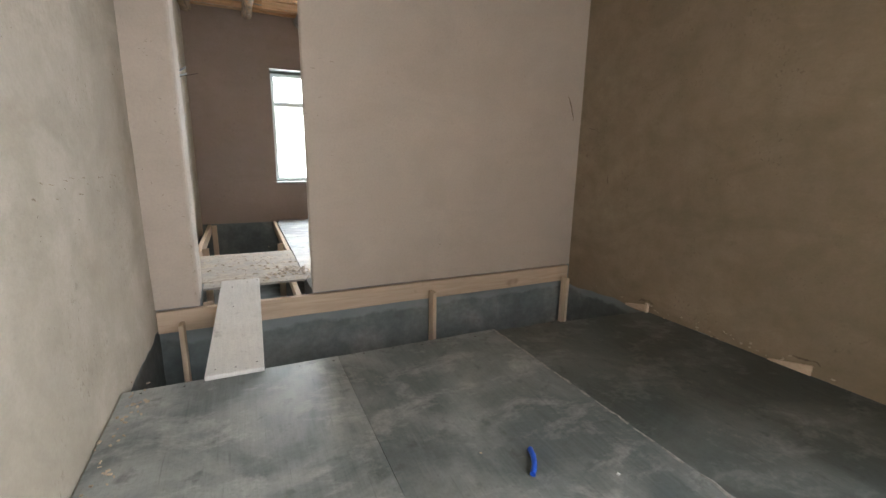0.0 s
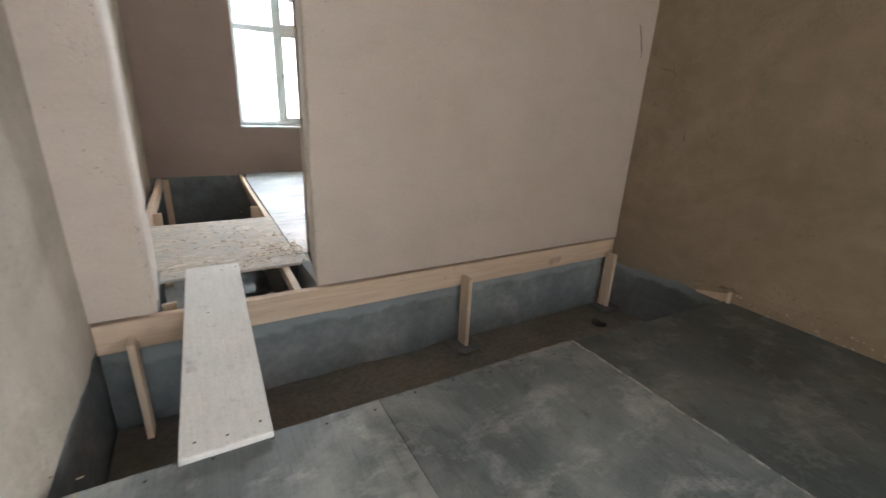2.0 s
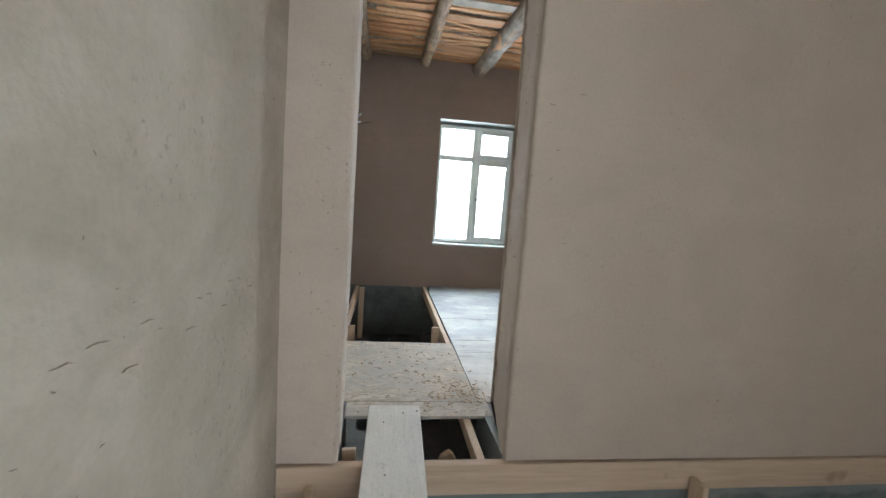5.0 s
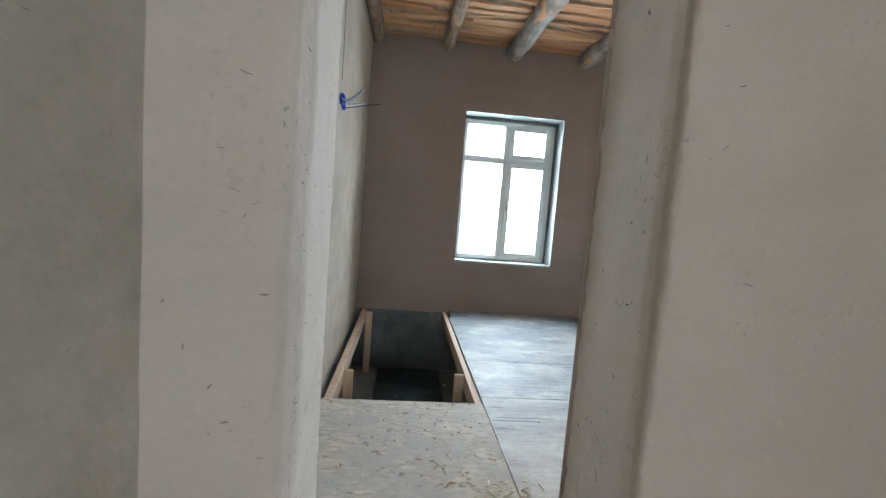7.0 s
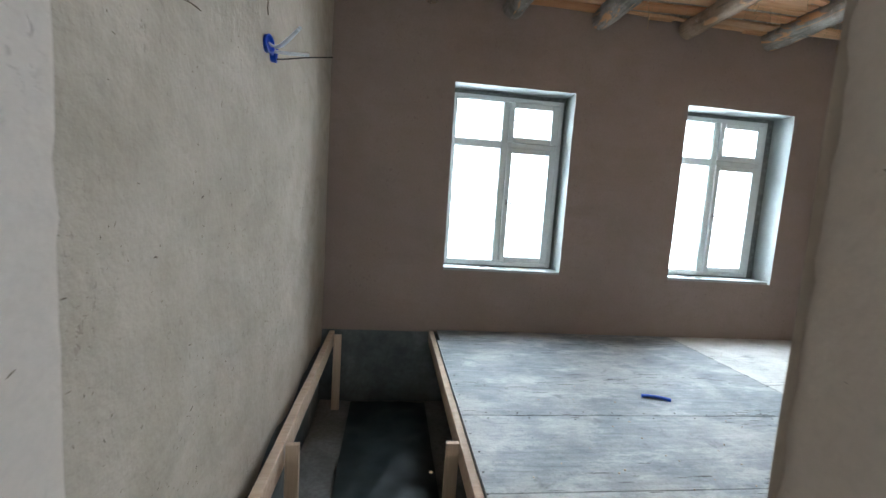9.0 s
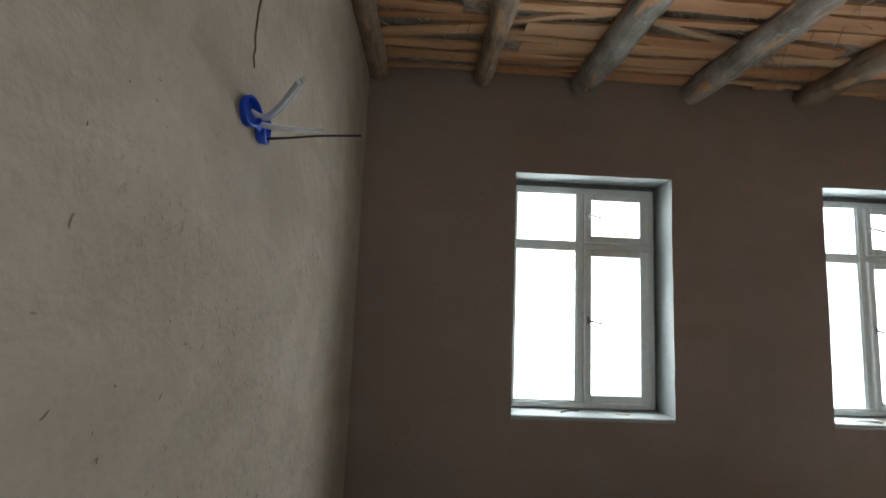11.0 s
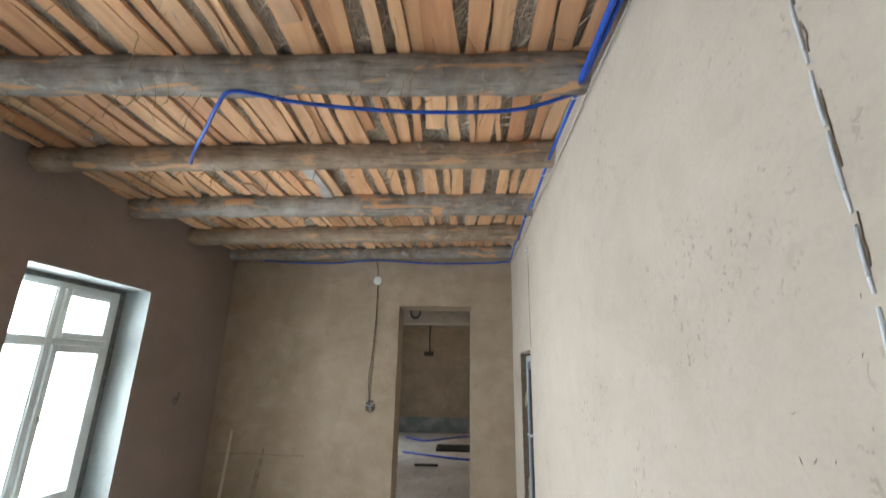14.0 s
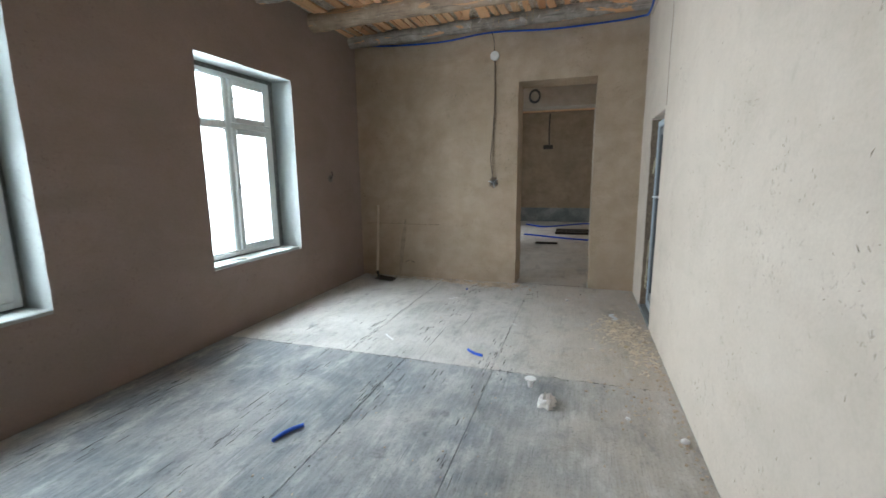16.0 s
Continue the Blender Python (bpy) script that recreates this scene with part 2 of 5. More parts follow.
def osb_material():
    m, n, l, b = material("strand_board", 0.8, spec=0.2)
    v = coords(n, l, (26, 60, 1), turn=(0, 0, 25))
    vo = n.new("ShaderNodeTexVoronoi")
    l.new(v, vo.inputs["Vector"])
    vo.inputs["Scale"].default_value = 1.0
    v2 = coords(n, l)
    cloud = noise_node(n, l, v2, 4, 5, 0.65)
    spots = noise_node(n, l, v2, 14, 3, 0.6)
    sep = n.new("ShaderNodeSeparateColor")
    l.new(vo.outputs["Color"], sep.inputs[0])
    col = ramp(n, l, sep.outputs[0], [(0.0, (0.39, 0.35, 0.285)), (0.5, (0.50, 0.46, 0.39)), (1.0, (0.60, 0.56, 0.49))])
    col = mix(n, l, ramp(n, l, cloud, [(0.4, grey(0.0)), (0.6, grey(0.85))]), col, (0.42, 0.41, 0.39))
    col = mix(n, l, ramp(n, l, spots, [(0.31, grey(0.7)), (0.38, grey(0))]), col, (0.20, 0.17, 0.145))
    l.new(col, b.inputs["Base Color"])
    bump(n, l, b, sep.outputs[0], 0.25, 0.003)
    return m


def wood_material(name, a, c, scale=(3, 40, 40), rough=0.7, islands=False, knots=True):
    m, n, l, b = material(name, rough, spec=0.25)
    v = coords(n, l, scale)
    g = noise_node(n, l, v, 1.0, 5, 0.6, 0.6)
    col = ramp(n, l, g, [(0.3, a), (0.7, c)])
    if knots:
        k = noise_node(n, l, coords(n, l), 3.5, 2)
        col = mix(n, l, ramp(n, l, k, [(0.26, grey(0.7)), (0.33, grey(0))]), col, (a[0] * 0.5, a[1] * 0.45, a[2] * 0.4))
    if islands:
        geo = n.new("ShaderNodeNewGeometry")
        tint = ramp(n, l, geo.outputs["Random Per Island"], [(0.0, (0.62, 0.60, 0.60)), (0.08, (1.0, 0.95, 0.88)), (0.3, (0.80, 0.62, 0.50)), (0.55, (1.12, 1.05, 0.95)), (0.8, (0.95, 0.80, 0.66)), (0.95, (1.2, 1.12, 1.0)), (1.0, (0.55, 0.58, 0.62))])
        col = mix(n, l, 1.0, col, tint, "MULTIPLY")
    l.new(col, b.inputs["Base Color"])
    bump(n, l, b, g, 0.3, 0.004)
    return m


OSB = osb_material()
LUMBER = wood_material("sawn_pine", (0.49, 0.365, 0.265), (0.62, 0.485, 0.37), (2.2, 26, 26))
LUMBER_UP = wood_material("sawn_pine_upright", (0.53, 0.41, 0.30), (0.68, 0.55, 0.42), (45, 45, 3))
SLAT = wood_material("split_poplar", (0.55, 0.345, 0.205), (0.77, 0.535, 0.35), (1.6, 15, 15), islands=True, knots=False)
SHAFT = wood_material("worn_handle_wood", (0.52, 0.44, 0.33), (0.66, 0.57, 0.45), (40, 40, 3))


def log_material(name, grey_a, grey_b, bare, amount):
    m, n, l, b = material(name, 0.8, spec=0.2)
    v = coords(n, l, (11, 2.0, 11))
    v2 = coords(n, l)
    fibre = noise_node(n, l, coords(n, l, (30, 2, 30)), 1.5, 4, 0.65)
    blot = noise_node(n, l, v2, 5.5, 5, 0.65)
    peel = noise_node(n, l, v, 0.9, 4, 0.6, 1.0)
    chalk = noise_node(n, l, v2, 9.0, 4, 0.7, 0.8)
    col = mix(n, l, ramp(n, l, blot, [(0.35, grey(0)), (0.66, grey(1))]), grey_a, grey_b)
    col = mix(n, l, ramp(n, l, chalk, [(0.60, grey(0)), (0.70, grey(0.7))]), col, (0.55, 0.52, 0.48))
    col = mix(n, l, ramp(n, l, fibre, [(0.30, grey(0.6)), (0.5, grey(0))]), col, (0.05, 0.042, 0.036))
    col = mix(n, l, ramp(n, l, peel, [(0.64 - amount, grey(0)), (0.67 - amount, grey(0.92))]), col, bare)
    l.new(col, b.inputs["Base Color"])
    first = bump(n, l, b, blot, 0.4, 0.01)
    bump(n, l, b, fibre, 0.4, 0.006, first)
    return m


LOG_GREY = log_material("grey_log", (0.20, 0.175, 0.152), (0.40, 0.37, 0.33), (0.62, 0.35, 0.185), 0.05)
LOG_BROWN = log_material("brown_log", (0.25, 0.185, 0.135), (0.42, 0.33, 0.245), (0.55, 0.34, 0.19), 0.06)


def reed_material():
    m, n, l, b = material("reed_mat", 0.95, spec=0.1)
    v = coords(n, l, (14, 90, 30), turn=(0, 0, 18))
    a = noise_node(n, l, v, 1.0, 4, 0.7, 1.2)
    c = noise_node(n, l, coords(n, l), 3.0, 3)
    col = ramp(n, l, a, [(0.28, (0.17, 0.14, 0.115)), (0.48, (0.44, 0.37, 0.30)), (0.7, (0.72, 0.65, 0.56))])
    col = mix(n, l, ramp(n, l, c, [(0.36, grey(0.4)), (0.55, grey(0))]), col, (0.06, 0.045, 0.035))
    l.new(col, b.inputs["Base Color"])
    bump(n, l, b, a, 0.8, 0.02)
    return m


def plain(name, colour, rough=0.5, metal=0.0, vary=0.12, scale=20, spec=0.4):
    m, n, l, b = material(name, rough, metal, spec)
    g = noise_node(n, l, coords(n, l), scale, 4, 0.6)
    lo = tuple(c * (1 - vary) for c in colour)
    hi = tuple(min(1, c * (1 + vary)) for c in colour)
    l.new(ramp(n, l, g, [(0.3, lo), (0.7, hi)]), b.inputs["Base Color"])
    bump(n, l, b, g, 0.08, 0.002)
    return m


REED = reed_material()
PVC = plain("white_pvc", (0.62, 0.65, 0.65), 0.35, vary=0.06)
SEAL = plain("dark_gasket", (0.15, 0.16, 0.155), 0.85, vary=0.4, scale=30)
FOAM = plain("mounting_foam", (0.46, 0.40, 0.28), 0.9, vary=0.25, scale=30)
BLUE = plain("blue_conduit", (0.015, 0.085, 0.50), 0.4, vary=0.2)
BLUE_BOX = plain("blue_plastic", (0.010, 0.075, 0.60), 0.45, vary=0.2)
WHITE = plain("white_plastic", (0.72, 0.73, 0.73), 0.4, vary=0.06)
PALE_TUBE = plain("pale_cable_sheath", (0.60, 0.64, 0.68), 0.45, vary=0.1)
LEAD = plain("dusty_cable_sheath", (0.33, 0.29, 0.25), 0.7, vary=0.2)
BLACK = plain("black_wire", (0.02, 0.02, 0.02), 0.6)
STEEL = plain("dull_steel", (0.30, 0.30, 0.30), 0.45, 0.8, 0.3)
IRON = plain("dark_iron", (0.06, 0.055, 0.05), 0.6, 0.6, 0.3)
GROOVE = plain("raw_clay_chase", (0.16, 0.12, 0.085), 0.95, vary=0.3, scale=40)
SHAVING = plain("wood_shavings", (0.60, 0.52, 0.40), 0.8, vary=0.3, scale=12)
CRUMB = plain("clay_crumbs", (0.46, 0.38, 0.29), 0.95, vary=0.3, scale=8)
STRAW = plain("straw", (0.40, 0.30, 0.17), 0.9, vary=0.3)
NEAR_BLACK = plain("near_black", (0.02, 0.03, 0.03), 0.35, vary=0.4, scale=6)
BAG = plain("clear_plastic_bag", (0.62, 0.60, 0.58), 0.35, vary=0.15)
OUTSIDE = plain("pale_yard", (0.5, 0.49, 0.46), 0.9, vary=0.15, scale=2)


def glass_material(name, tint, gloss):
    m = bpy.data.materials.new(name)
    m.use_nodes = True
    n, l = m.node_tree.nodes, m.node_tree.links
    n.clear()
    out, tr, gl, mx = n.new("ShaderNodeOutputMaterial"), n.new("ShaderNodeBsdfTransparent"), n.new("ShaderNodeBsdfGlossy"), n.new("ShaderNodeMixShader")
    lw, fr = n.new("ShaderNodeLayerWeight"), n.new("ShaderNodeMapRange")
    lw.inputs["Blend"].default_value = 0.25
    fr.inputs["To Min"].default_value, fr.inputs["To Max"].default_value = 0.04, gloss
    l.new(lw.outputs["Facing"], fr.inputs["Value"])
    tr.inputs["Color"].default_value = (*tint, 1)
    gl.inputs["Roughness"].default_value = 0.03
    l.new(fr.outputs[0], mx.inputs[0])
    l.new(tr.outputs[0], mx.inputs[1])
    l.new(gl.outputs[0], mx.inputs[2])
    l.new(mx.outputs[0], out.inputs[0])
    return m


HAZE = bpy.data.materials.new("overcast_haze")
HAZE.use_nodes = True
HAZE.node_tree.nodes["Principled BSDF"].inputs["Emission Color"].default_value = (0.95, 0.99, 1.0, 1)
HAZE.node_tree.nodes["Principled BSDF"].inputs["Emission Strength"].default_value = 6.0
GLASS = glass_material("window_glass", (0.95, 0.97, 0.97), 0.25)
# door leaf with its shade put into the colour; also the dark cable coil
SHADED_LEAF_AND_COIL = plain("shaded_leaf_and_coil", (0.07, 0.078, 0.088), 0.45, vary=0.2)
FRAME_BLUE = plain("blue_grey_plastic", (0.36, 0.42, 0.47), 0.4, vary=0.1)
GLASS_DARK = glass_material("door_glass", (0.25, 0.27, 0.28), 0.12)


# ---------------------------------------------------------------- mesh tools
def mesh_object(name, bm, mats, parent=None, label="", smooth=None):
    me = bpy.data.meshes.new(name)
    bm.normal_update()
    bm.to_mesh(me)
    bm.free()
    for m in mats if isinstance(mats, (list, tuple)) else [mats]:
        me.materials.append(m)
    if smooth:
        me.polygons.foreach_set("use_smooth", [True] * len(me.polygons))
        me.set_sharp_from_angle(angle=radians(smooth))
    ob = new(name, me)
    if parent:
        ob.parent = parent
    return tagged(ob, label)


def part(name, bm, mat, parent, label="", smooth=None):
    return mesh_object(name, bm, mat, parent, label, smooth)


def thing(name, x, y, z, label, category, group="", kind="", rz=0):
    ob = new(name)
    ob.empty_display_size = 0.1
    ob.matrix_world = pose(x, y, z, 0, 0, rz)
    return tagged(ob, label, category, group, kind)


def box(bm, x0, x1, y0, y1, z0, z1, bev=0.0, mat=0):
    made = bmesh.ops.create_cube(bm, size=1, matrix=Matrix.LocRotScale(((x0 + x1) / 2, (y0 + y1) / 2, (z0 + z1) / 2), None, (x1 - x0, y1 - y0, z1 - z0)))
    vs = made["verts"]
    if bev:
        es = list({e for v in vs for e in v.link_edges})
        bmesh.ops.bevel(bm, geom=es, offset=bev, segments=1, affect="EDGES", profile=0.5)
    return bm


def boxed(x0, x1, y0, y1, z0, z1, bev=0.003):
    return box(bmesh.new(), x0, x1, y0, y1, z0, z1, bev)


def wobble(bm, amount, scale=4.0, seed=0.0):
    off = Vector((seed * 3.1, seed * 1.7, seed))
    for v in bm.verts:
        v.co += noise.noise_vector(v.co * scale + off) * amount
    return bm


def smooth_path(points, steps=8):
    pts = [Vector(p) for p in points]
    pts = [pts[0] * 2 - pts[1]] + pts + [pts[-1] * 2 - pts[-2]]
    out = []
    for a, b, c, d in zip(pts, pts[1:], pts[2:], pts[3:]):
        for s in range(steps):
            t = s / steps
            out.append(0.5 * (2 * b + (c - a) * t + (2 * a - 5 * b + 4 * c - d) * t * t + (3 * b - a - 3 * c + d) * t ** 3))
    return out + [pts[-2]]


def tube_into(bm, points, radius, sides=8, steps=8, curved=True, end_radius=None, rough=0.0):
    pts = smooth_path(points, steps) if curved else [Vector(p) for p in points]
    rings = []
    for i, p in enumerate(pts):
        ahead = (pts[min(i + 1, len(pts) - 1)] - pts[max(i - 1, 0)]).normalized()
        side = ahead.cross(Vector((0, 0, 1)))
        if side.length < 0.05:
            side = ahead.cross(Vector((0, 1, 0)))
        side.normalize()
        up = side.cross(ahead)
        r = radius + ((end_radius if end_radius is not None else radius) - radius) * i / max(1, len(pts) - 1)
        ring = []
        for k in range(sides):
            a = 2 * math.pi * k / sides
            d = side * math.cos(a) + up * math.sin(a)
            rr = r * (1 + rough * noise.noise((p + d * r) * 7))
            ring.append(bm.verts.new(p + d * rr))
        rings.append(ring)
    for a, b in zip(rings, rings[1:]):
        for k in range(sides):
            bm.faces.new((a[k], a[(k + 1) % sides], b[(k + 1) % sides], b[k]))
    bm.faces.new(list(reversed(rings[0])))
    bm.faces.new(rings[-1])
    return bm


def tube(points, radius, **kw):
    return tube_into(bmesh.new(), points, radius, **kw)


def lathe(bm, profile, sides=20, at=(0, 0, 0), turn=None):
    rings = []
    m = Matrix.Translation(at) @ (turn or Matrix.Identity(4))
    for r, z in profile:
        rings.append([bm.verts.new(m @ Vector((r * math.cos(2 * math.pi * k / sides), r * math.sin(2 * math.pi * k / sides), z))) for k in range(sides)])
    for a, b in zip(rings, rings[1:]):
        for k in range(sides):
            bm.faces.new((a[k], a[(k + 1) % sides], b[(k + 1) % sides], b[k]))
    bm.faces.new(list(reversed(rings[0])))
    bm.faces.new(rings[-1])
    return bm


def cuts(lo, hi, marks, step):
    ks = sorted({lo, hi, *[m for m in marks if lo < m < hi]})
    out = []
    for a, b in zip(ks, ks[1:]):
        n = max(1, round((b - a) / step))
        out += [a + (b - a) * i / n for i in range(n)]
    return out + [hi]


def wall(name, axis, u0, u1, z0, z1, front, back, openings, mats, label, step=0.09, rag=0.007, uneven=0.005, fine_z=None, low_rag=0.0, soft_edge=0.0):
    """A thick plastered wall along x or y, with openings (u0, u1, z0, z1, back_u0, back_u1, lined) that go through it."""
    us = cuts(u0, u1, [m for o in openings for m in o[:2]], step)
    zs = cuts(z0, z1, [m for o in openings for m in o[2:4]], fine_z or step)
    bm = bmesh.new()
    grid = {}

    def hole(i, j):
        uc, zc = (us[i] + us[i + 1]) / 2, (zs[j] + zs[j + 1]) / 2
        for o in openings:
            if o[0] < uc < o[1] and o[2] < zc < o[3]:
                return o
        return None

    def vert(i, j, s):
        if (i, j, s) not in grid:
            u, z = us[i], zs[j]
            w = back if s else front
            du = dz = 0.0
            for o in openings:
                if o[2] - 1e-6 <= z <= o[3] + 1e-6:
                    for k in (0, 1):
                        if abs(u - o[k]) < 1e-6:
                            if s:
                                u = o[4 + k]
                            du = (0.3 if soft_edge and not s else (0.45, 0.95)[k]) * (0.12 * rag * noise.noise((z * 3, k * 7.7 + o[0], s * 3.3)) + 0.8 * rag * noise.noise((z * 17, k * 5.1, s)) + 0.5 * rag * noise.noise((z * 43, k * 2.1, s)))
                if o[0] - 1e-6 <= us[i] <= o[1] + 1e-6 and min(abs(z - o[2]), abs(z - o[3])) < 1e-6:
                    dz = 0.7 * rag * noise.noise((us[i] * 9, z * 3.1, s * 2.2))
            if low_rag and j == 0:
                dz = low_rag * (noise.noise((us[i] * 2.1, front, 3)) + 0.6 * noise.noise((us[i] * 8, front, 7)))
            w += uneven * (noise.noise((u * 1.1, z * 1.1, front * 3 + s)) + 0.5 * noise.noise((u * 4, z * 4, front + s * 9)))
            p = (u + du, w, z + dz) if axis == "x" else (w, u + du, z + dz)
            grid[i, j, s] = bm.verts.new(p)
        return grid[i, j, s]

    n, k = len(us) - 1, len(zs) - 1
    for i in range(n):
        for j in range(k):
            if hole(i, j):
                continue
            for s in (0, 1):
                f = bm.faces.new([vert(i, j, s), vert(i + 1, j, s), vert(i + 1, j + 1, s), vert(i, j + 1, s)])
                f.material_index = 2 if s and len(mats) > 2 else 0
            for di, dj, a, b in ((-1, 0, (i, j), (i, j + 1)), (1, 0, (i + 1, j), (i + 1, j + 1)), (0, -1, (i, j), (i + 1, j)), (0, 1, (i, j + 1), (i + 1, j + 1))):
                ii, jj = i + di, j + dj
                o = hole(ii, jj) if 0 <= ii < n and 0 <= jj < k else None
                if o or not (0 <= ii < n and 0 <= jj < k):
                    f = bm.faces.new([vert(*a, 0), vert(*b, 0), vert(*b, 1), vert(*a, 1)])
                    f.material_index = 1 if o and o[6] else 0
    bmesh.ops.recalc_face_normals(bm, faces=bm.faces)
    if soft_edge:
        rim = [e for e in bm.edges if len({f.material_index for f in e.link_faces} & {0, 1}) == 2 and abs(e.verts[0].co.z - e.verts[1].co.z) > 0.01]
        bmesh.ops.bevel(bm, geom=rim, offset=soft_edge, segments=4, affect="EDGES", profile=0.5, material=3)
    return tagged(mesh_object(name, bm, mats, smooth=38), label, "wall", kind="structure")


# ---------------------------------------------------------------- plan
XL, XE, XA = -0.54, 5.62, 3.185          # side wall, end wall, far side of the first room
YS, YA, YB, YN = -1.80, 4.20, 4.812, 8.43  # rear wall, both faces of the partition, window wall
TOP, GROUND = 3.42, -0.66
W1, W2 = (0.603, 1.799), (2.998, 4.206)
WZ = (0.606, 2.406)
DOOR_E = (5.322, 6.226)
GLASS_DOOR = (4.30, 4.98)

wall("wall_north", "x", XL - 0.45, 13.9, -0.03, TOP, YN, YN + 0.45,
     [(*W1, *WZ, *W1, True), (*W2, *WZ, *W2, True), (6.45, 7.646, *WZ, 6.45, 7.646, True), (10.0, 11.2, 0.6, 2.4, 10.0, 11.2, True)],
     [CLAY_DARK, REVEAL], "darker brown clay-plastered wall around two windows")
wall("wall_west", "y", YS - 0.4, YN, -0.16, TOP, XL, XL - 0.45, [], [CLAY], "trowelled beige clay plaster wall with nicks", low_rag=0.05)
wall("wall_partition", "x", XL, XE, 0.0, TOP, YA, YB,
     [(-0.26, 0.535, 0.0, 2.48, -0.293, 0.648, True), (*GLASS_DOOR, 0.0, 1.93, *GLASS_DOOR, False)],
     [CLAY_SMOOTH, CLAY_CORNER, CLAY_BACK, CLAY_CORNER], "thick beige clay plaster partition with an open doorway", rag=0.013, fine_z=0.03, soft_edge=0.022)
wall("wall_east", "y", YB - 0.6, YN, -0.02, TOP, XE, XE + 0.45,
     [(*DOOR_E, -0.02, 2.51, *DOOR_E, False)], [CLAY_END, CLAY], "brown clay plaster end wall with an empty doorway", rag=0.009)
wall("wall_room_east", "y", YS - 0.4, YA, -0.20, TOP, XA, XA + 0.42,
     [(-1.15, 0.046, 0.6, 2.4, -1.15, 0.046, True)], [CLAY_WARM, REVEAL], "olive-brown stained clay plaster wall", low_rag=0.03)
wall("wall_south", "x", XL, XA, -0.20, TOP, YS, YS - 0.4, [(-0.10, 1.096, 0.6, 2.4, -0.10, 1.096, True)], [CLAY, REVEAL], "plain beige clay plaster rear wall", step=0.3)
# the two rooms beyond the end doorway, and the dark space behind the glass door
wall("wall_hall_south", "x", XE + 0.45, 13.9, -0.02, TOP, 4.75, 4.35, [], [CLAY], "plain clay plaster wall of the hall", step=0.4)
wall("wall_hall_far", "y", 4.75, YN, -0.02, TOP, 8.02, 8.42, [(5.285, 6.60, -0.02, 2.55, 5.285, 6.60, False)], [CLAY, CLAY], "clay plaster wall with a second doorway", step=0.2)
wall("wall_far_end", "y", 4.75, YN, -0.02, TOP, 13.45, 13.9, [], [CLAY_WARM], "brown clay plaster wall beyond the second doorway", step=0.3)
wall("wall_side_room_south", "x", XA + 0.42, XE, -0.02, TOP, 2.2, 1.9, [], [CLAY], "plain clay plaster wall behind the glass door", step=0.4)
wall("wall_side_room_east", "y", 1.9, YB - 0.6, -0.02, TOP, XE, XE + 0.45, [], [CLAY], "plain clay plaster wall beside the glass door", step=0.4)


def skim(name, k, x_front, x_back, y0, z1, out, label):
    """A pale finishing coat on a door jamb, its front edge crumbled away in front of y0."""
    bm = bmesh.new()
    rows = []
    nz, ny = 80, 16
    for j in range(nz + 1):
        z = 0.01 + (z1 - 0.01) * j / nz
        wear = 0.12 * noise.noise((z * 3, k * 7.7 - 0.26, 0)) + 0.8 * noise.noise((z * 17, k * 5.1, 0)) + 0.5 * noise.noise((z * 43, k * 2.1, 0))
        wear_b = 0.12 * noise.noise((z * 3, k * 7.7 - 0.26, 3.3)) + 0.8 * noise.noise((z * 17, k * 5.1, 1)) + 0.5 * noise.noise((z * 43, k * 2.1, 1))
        start = y0 + (1 - 0.7 * k) * (0.022 * noise.noise((z * 6, k, 2)) + 0.014 * noise.noise((z * 25, k, 5)) + 0.02 * (z - 1))
        row = []
        for i in range(ny + 1):
            y = start + (YB + 0.004 - start) * i / ny
            t = (y - YA) / (YB - YA)
            x = x_front + (x_back - x_front) * t + 0.013 * ((1 - t) * 0.3 * wear + t * (0.45, 0.95)[k] * wear_b)
            proud = (-0.006, 0.006)[min(i, 1)] + 0.0025 * noise.noise((y * 9, z * 9, k))
            row.append(bm.verts.new((x + out * proud, y, z)))
        rows.append(row)
    for a, b in zip(rows, rows[1:]):
        for i in range(ny):
            bm.faces.new((a[i], a[i + 1], b[i + 1], b[i]) if out < 0 else (a[i], b[i], b[i + 1], a[i + 1]))
    return tagged(mesh_object(name, bm, CLAY_FINE, smooth=50), label, "plaster", kind="structure")


skim("trim_1", 0, -0.26, -0.293, 4.335, 2.47, 1, "pale finishing coat on the doorway jamb")
skim("trim_2", 1, 0.535, 0.648, 4.226, 2.47, -1, "pale finishing coat on the doorway jamb")


def plinth(name, x0, x1, y0, y1, z0, z1, label, mat=CEMENT_DRY):
    bm = bmesh.new()
    nx, ny, nz = (max(1, round(d / 0.25)) for d in (x1 - x0, y1 - y0, z1 - z0))
    box(bm, x0, x1, y0, y1, z0, z1)
    bmesh.ops.subdivide_edges(bm, edges=bm.edges[:], cuts=6, use_grid_fill=True)
    wobble(bm, 0.004, 5)
    return tagged(mesh_object(name, bm, mat, smooth=40), label, "plinth", kind="structure")


plinth("plinth_partition_1", XL, -0.27, YA + 0.052, YB - 0.012, -0.9, -0.004, "dark grey cement-rendered wall footing")
plinth("plinth_partition_3", -0.27, 0.545, YA + 0.052, YA + 0.30, -0.9, -0.185, "dark grey cement-rendered wall footing")
plinth("plinth_partition_2", 0.545, XE, YA + 0.052, YB - 0.012, -0.9, -0.004, "dark grey cement-rendered wall footing")
plinth("plinth_west", XL - 0.44, XL - 0.016, YS - 0.4, YN, -0.9, -0.05, "dark grey cement-rendered wall footing", CEMENT)
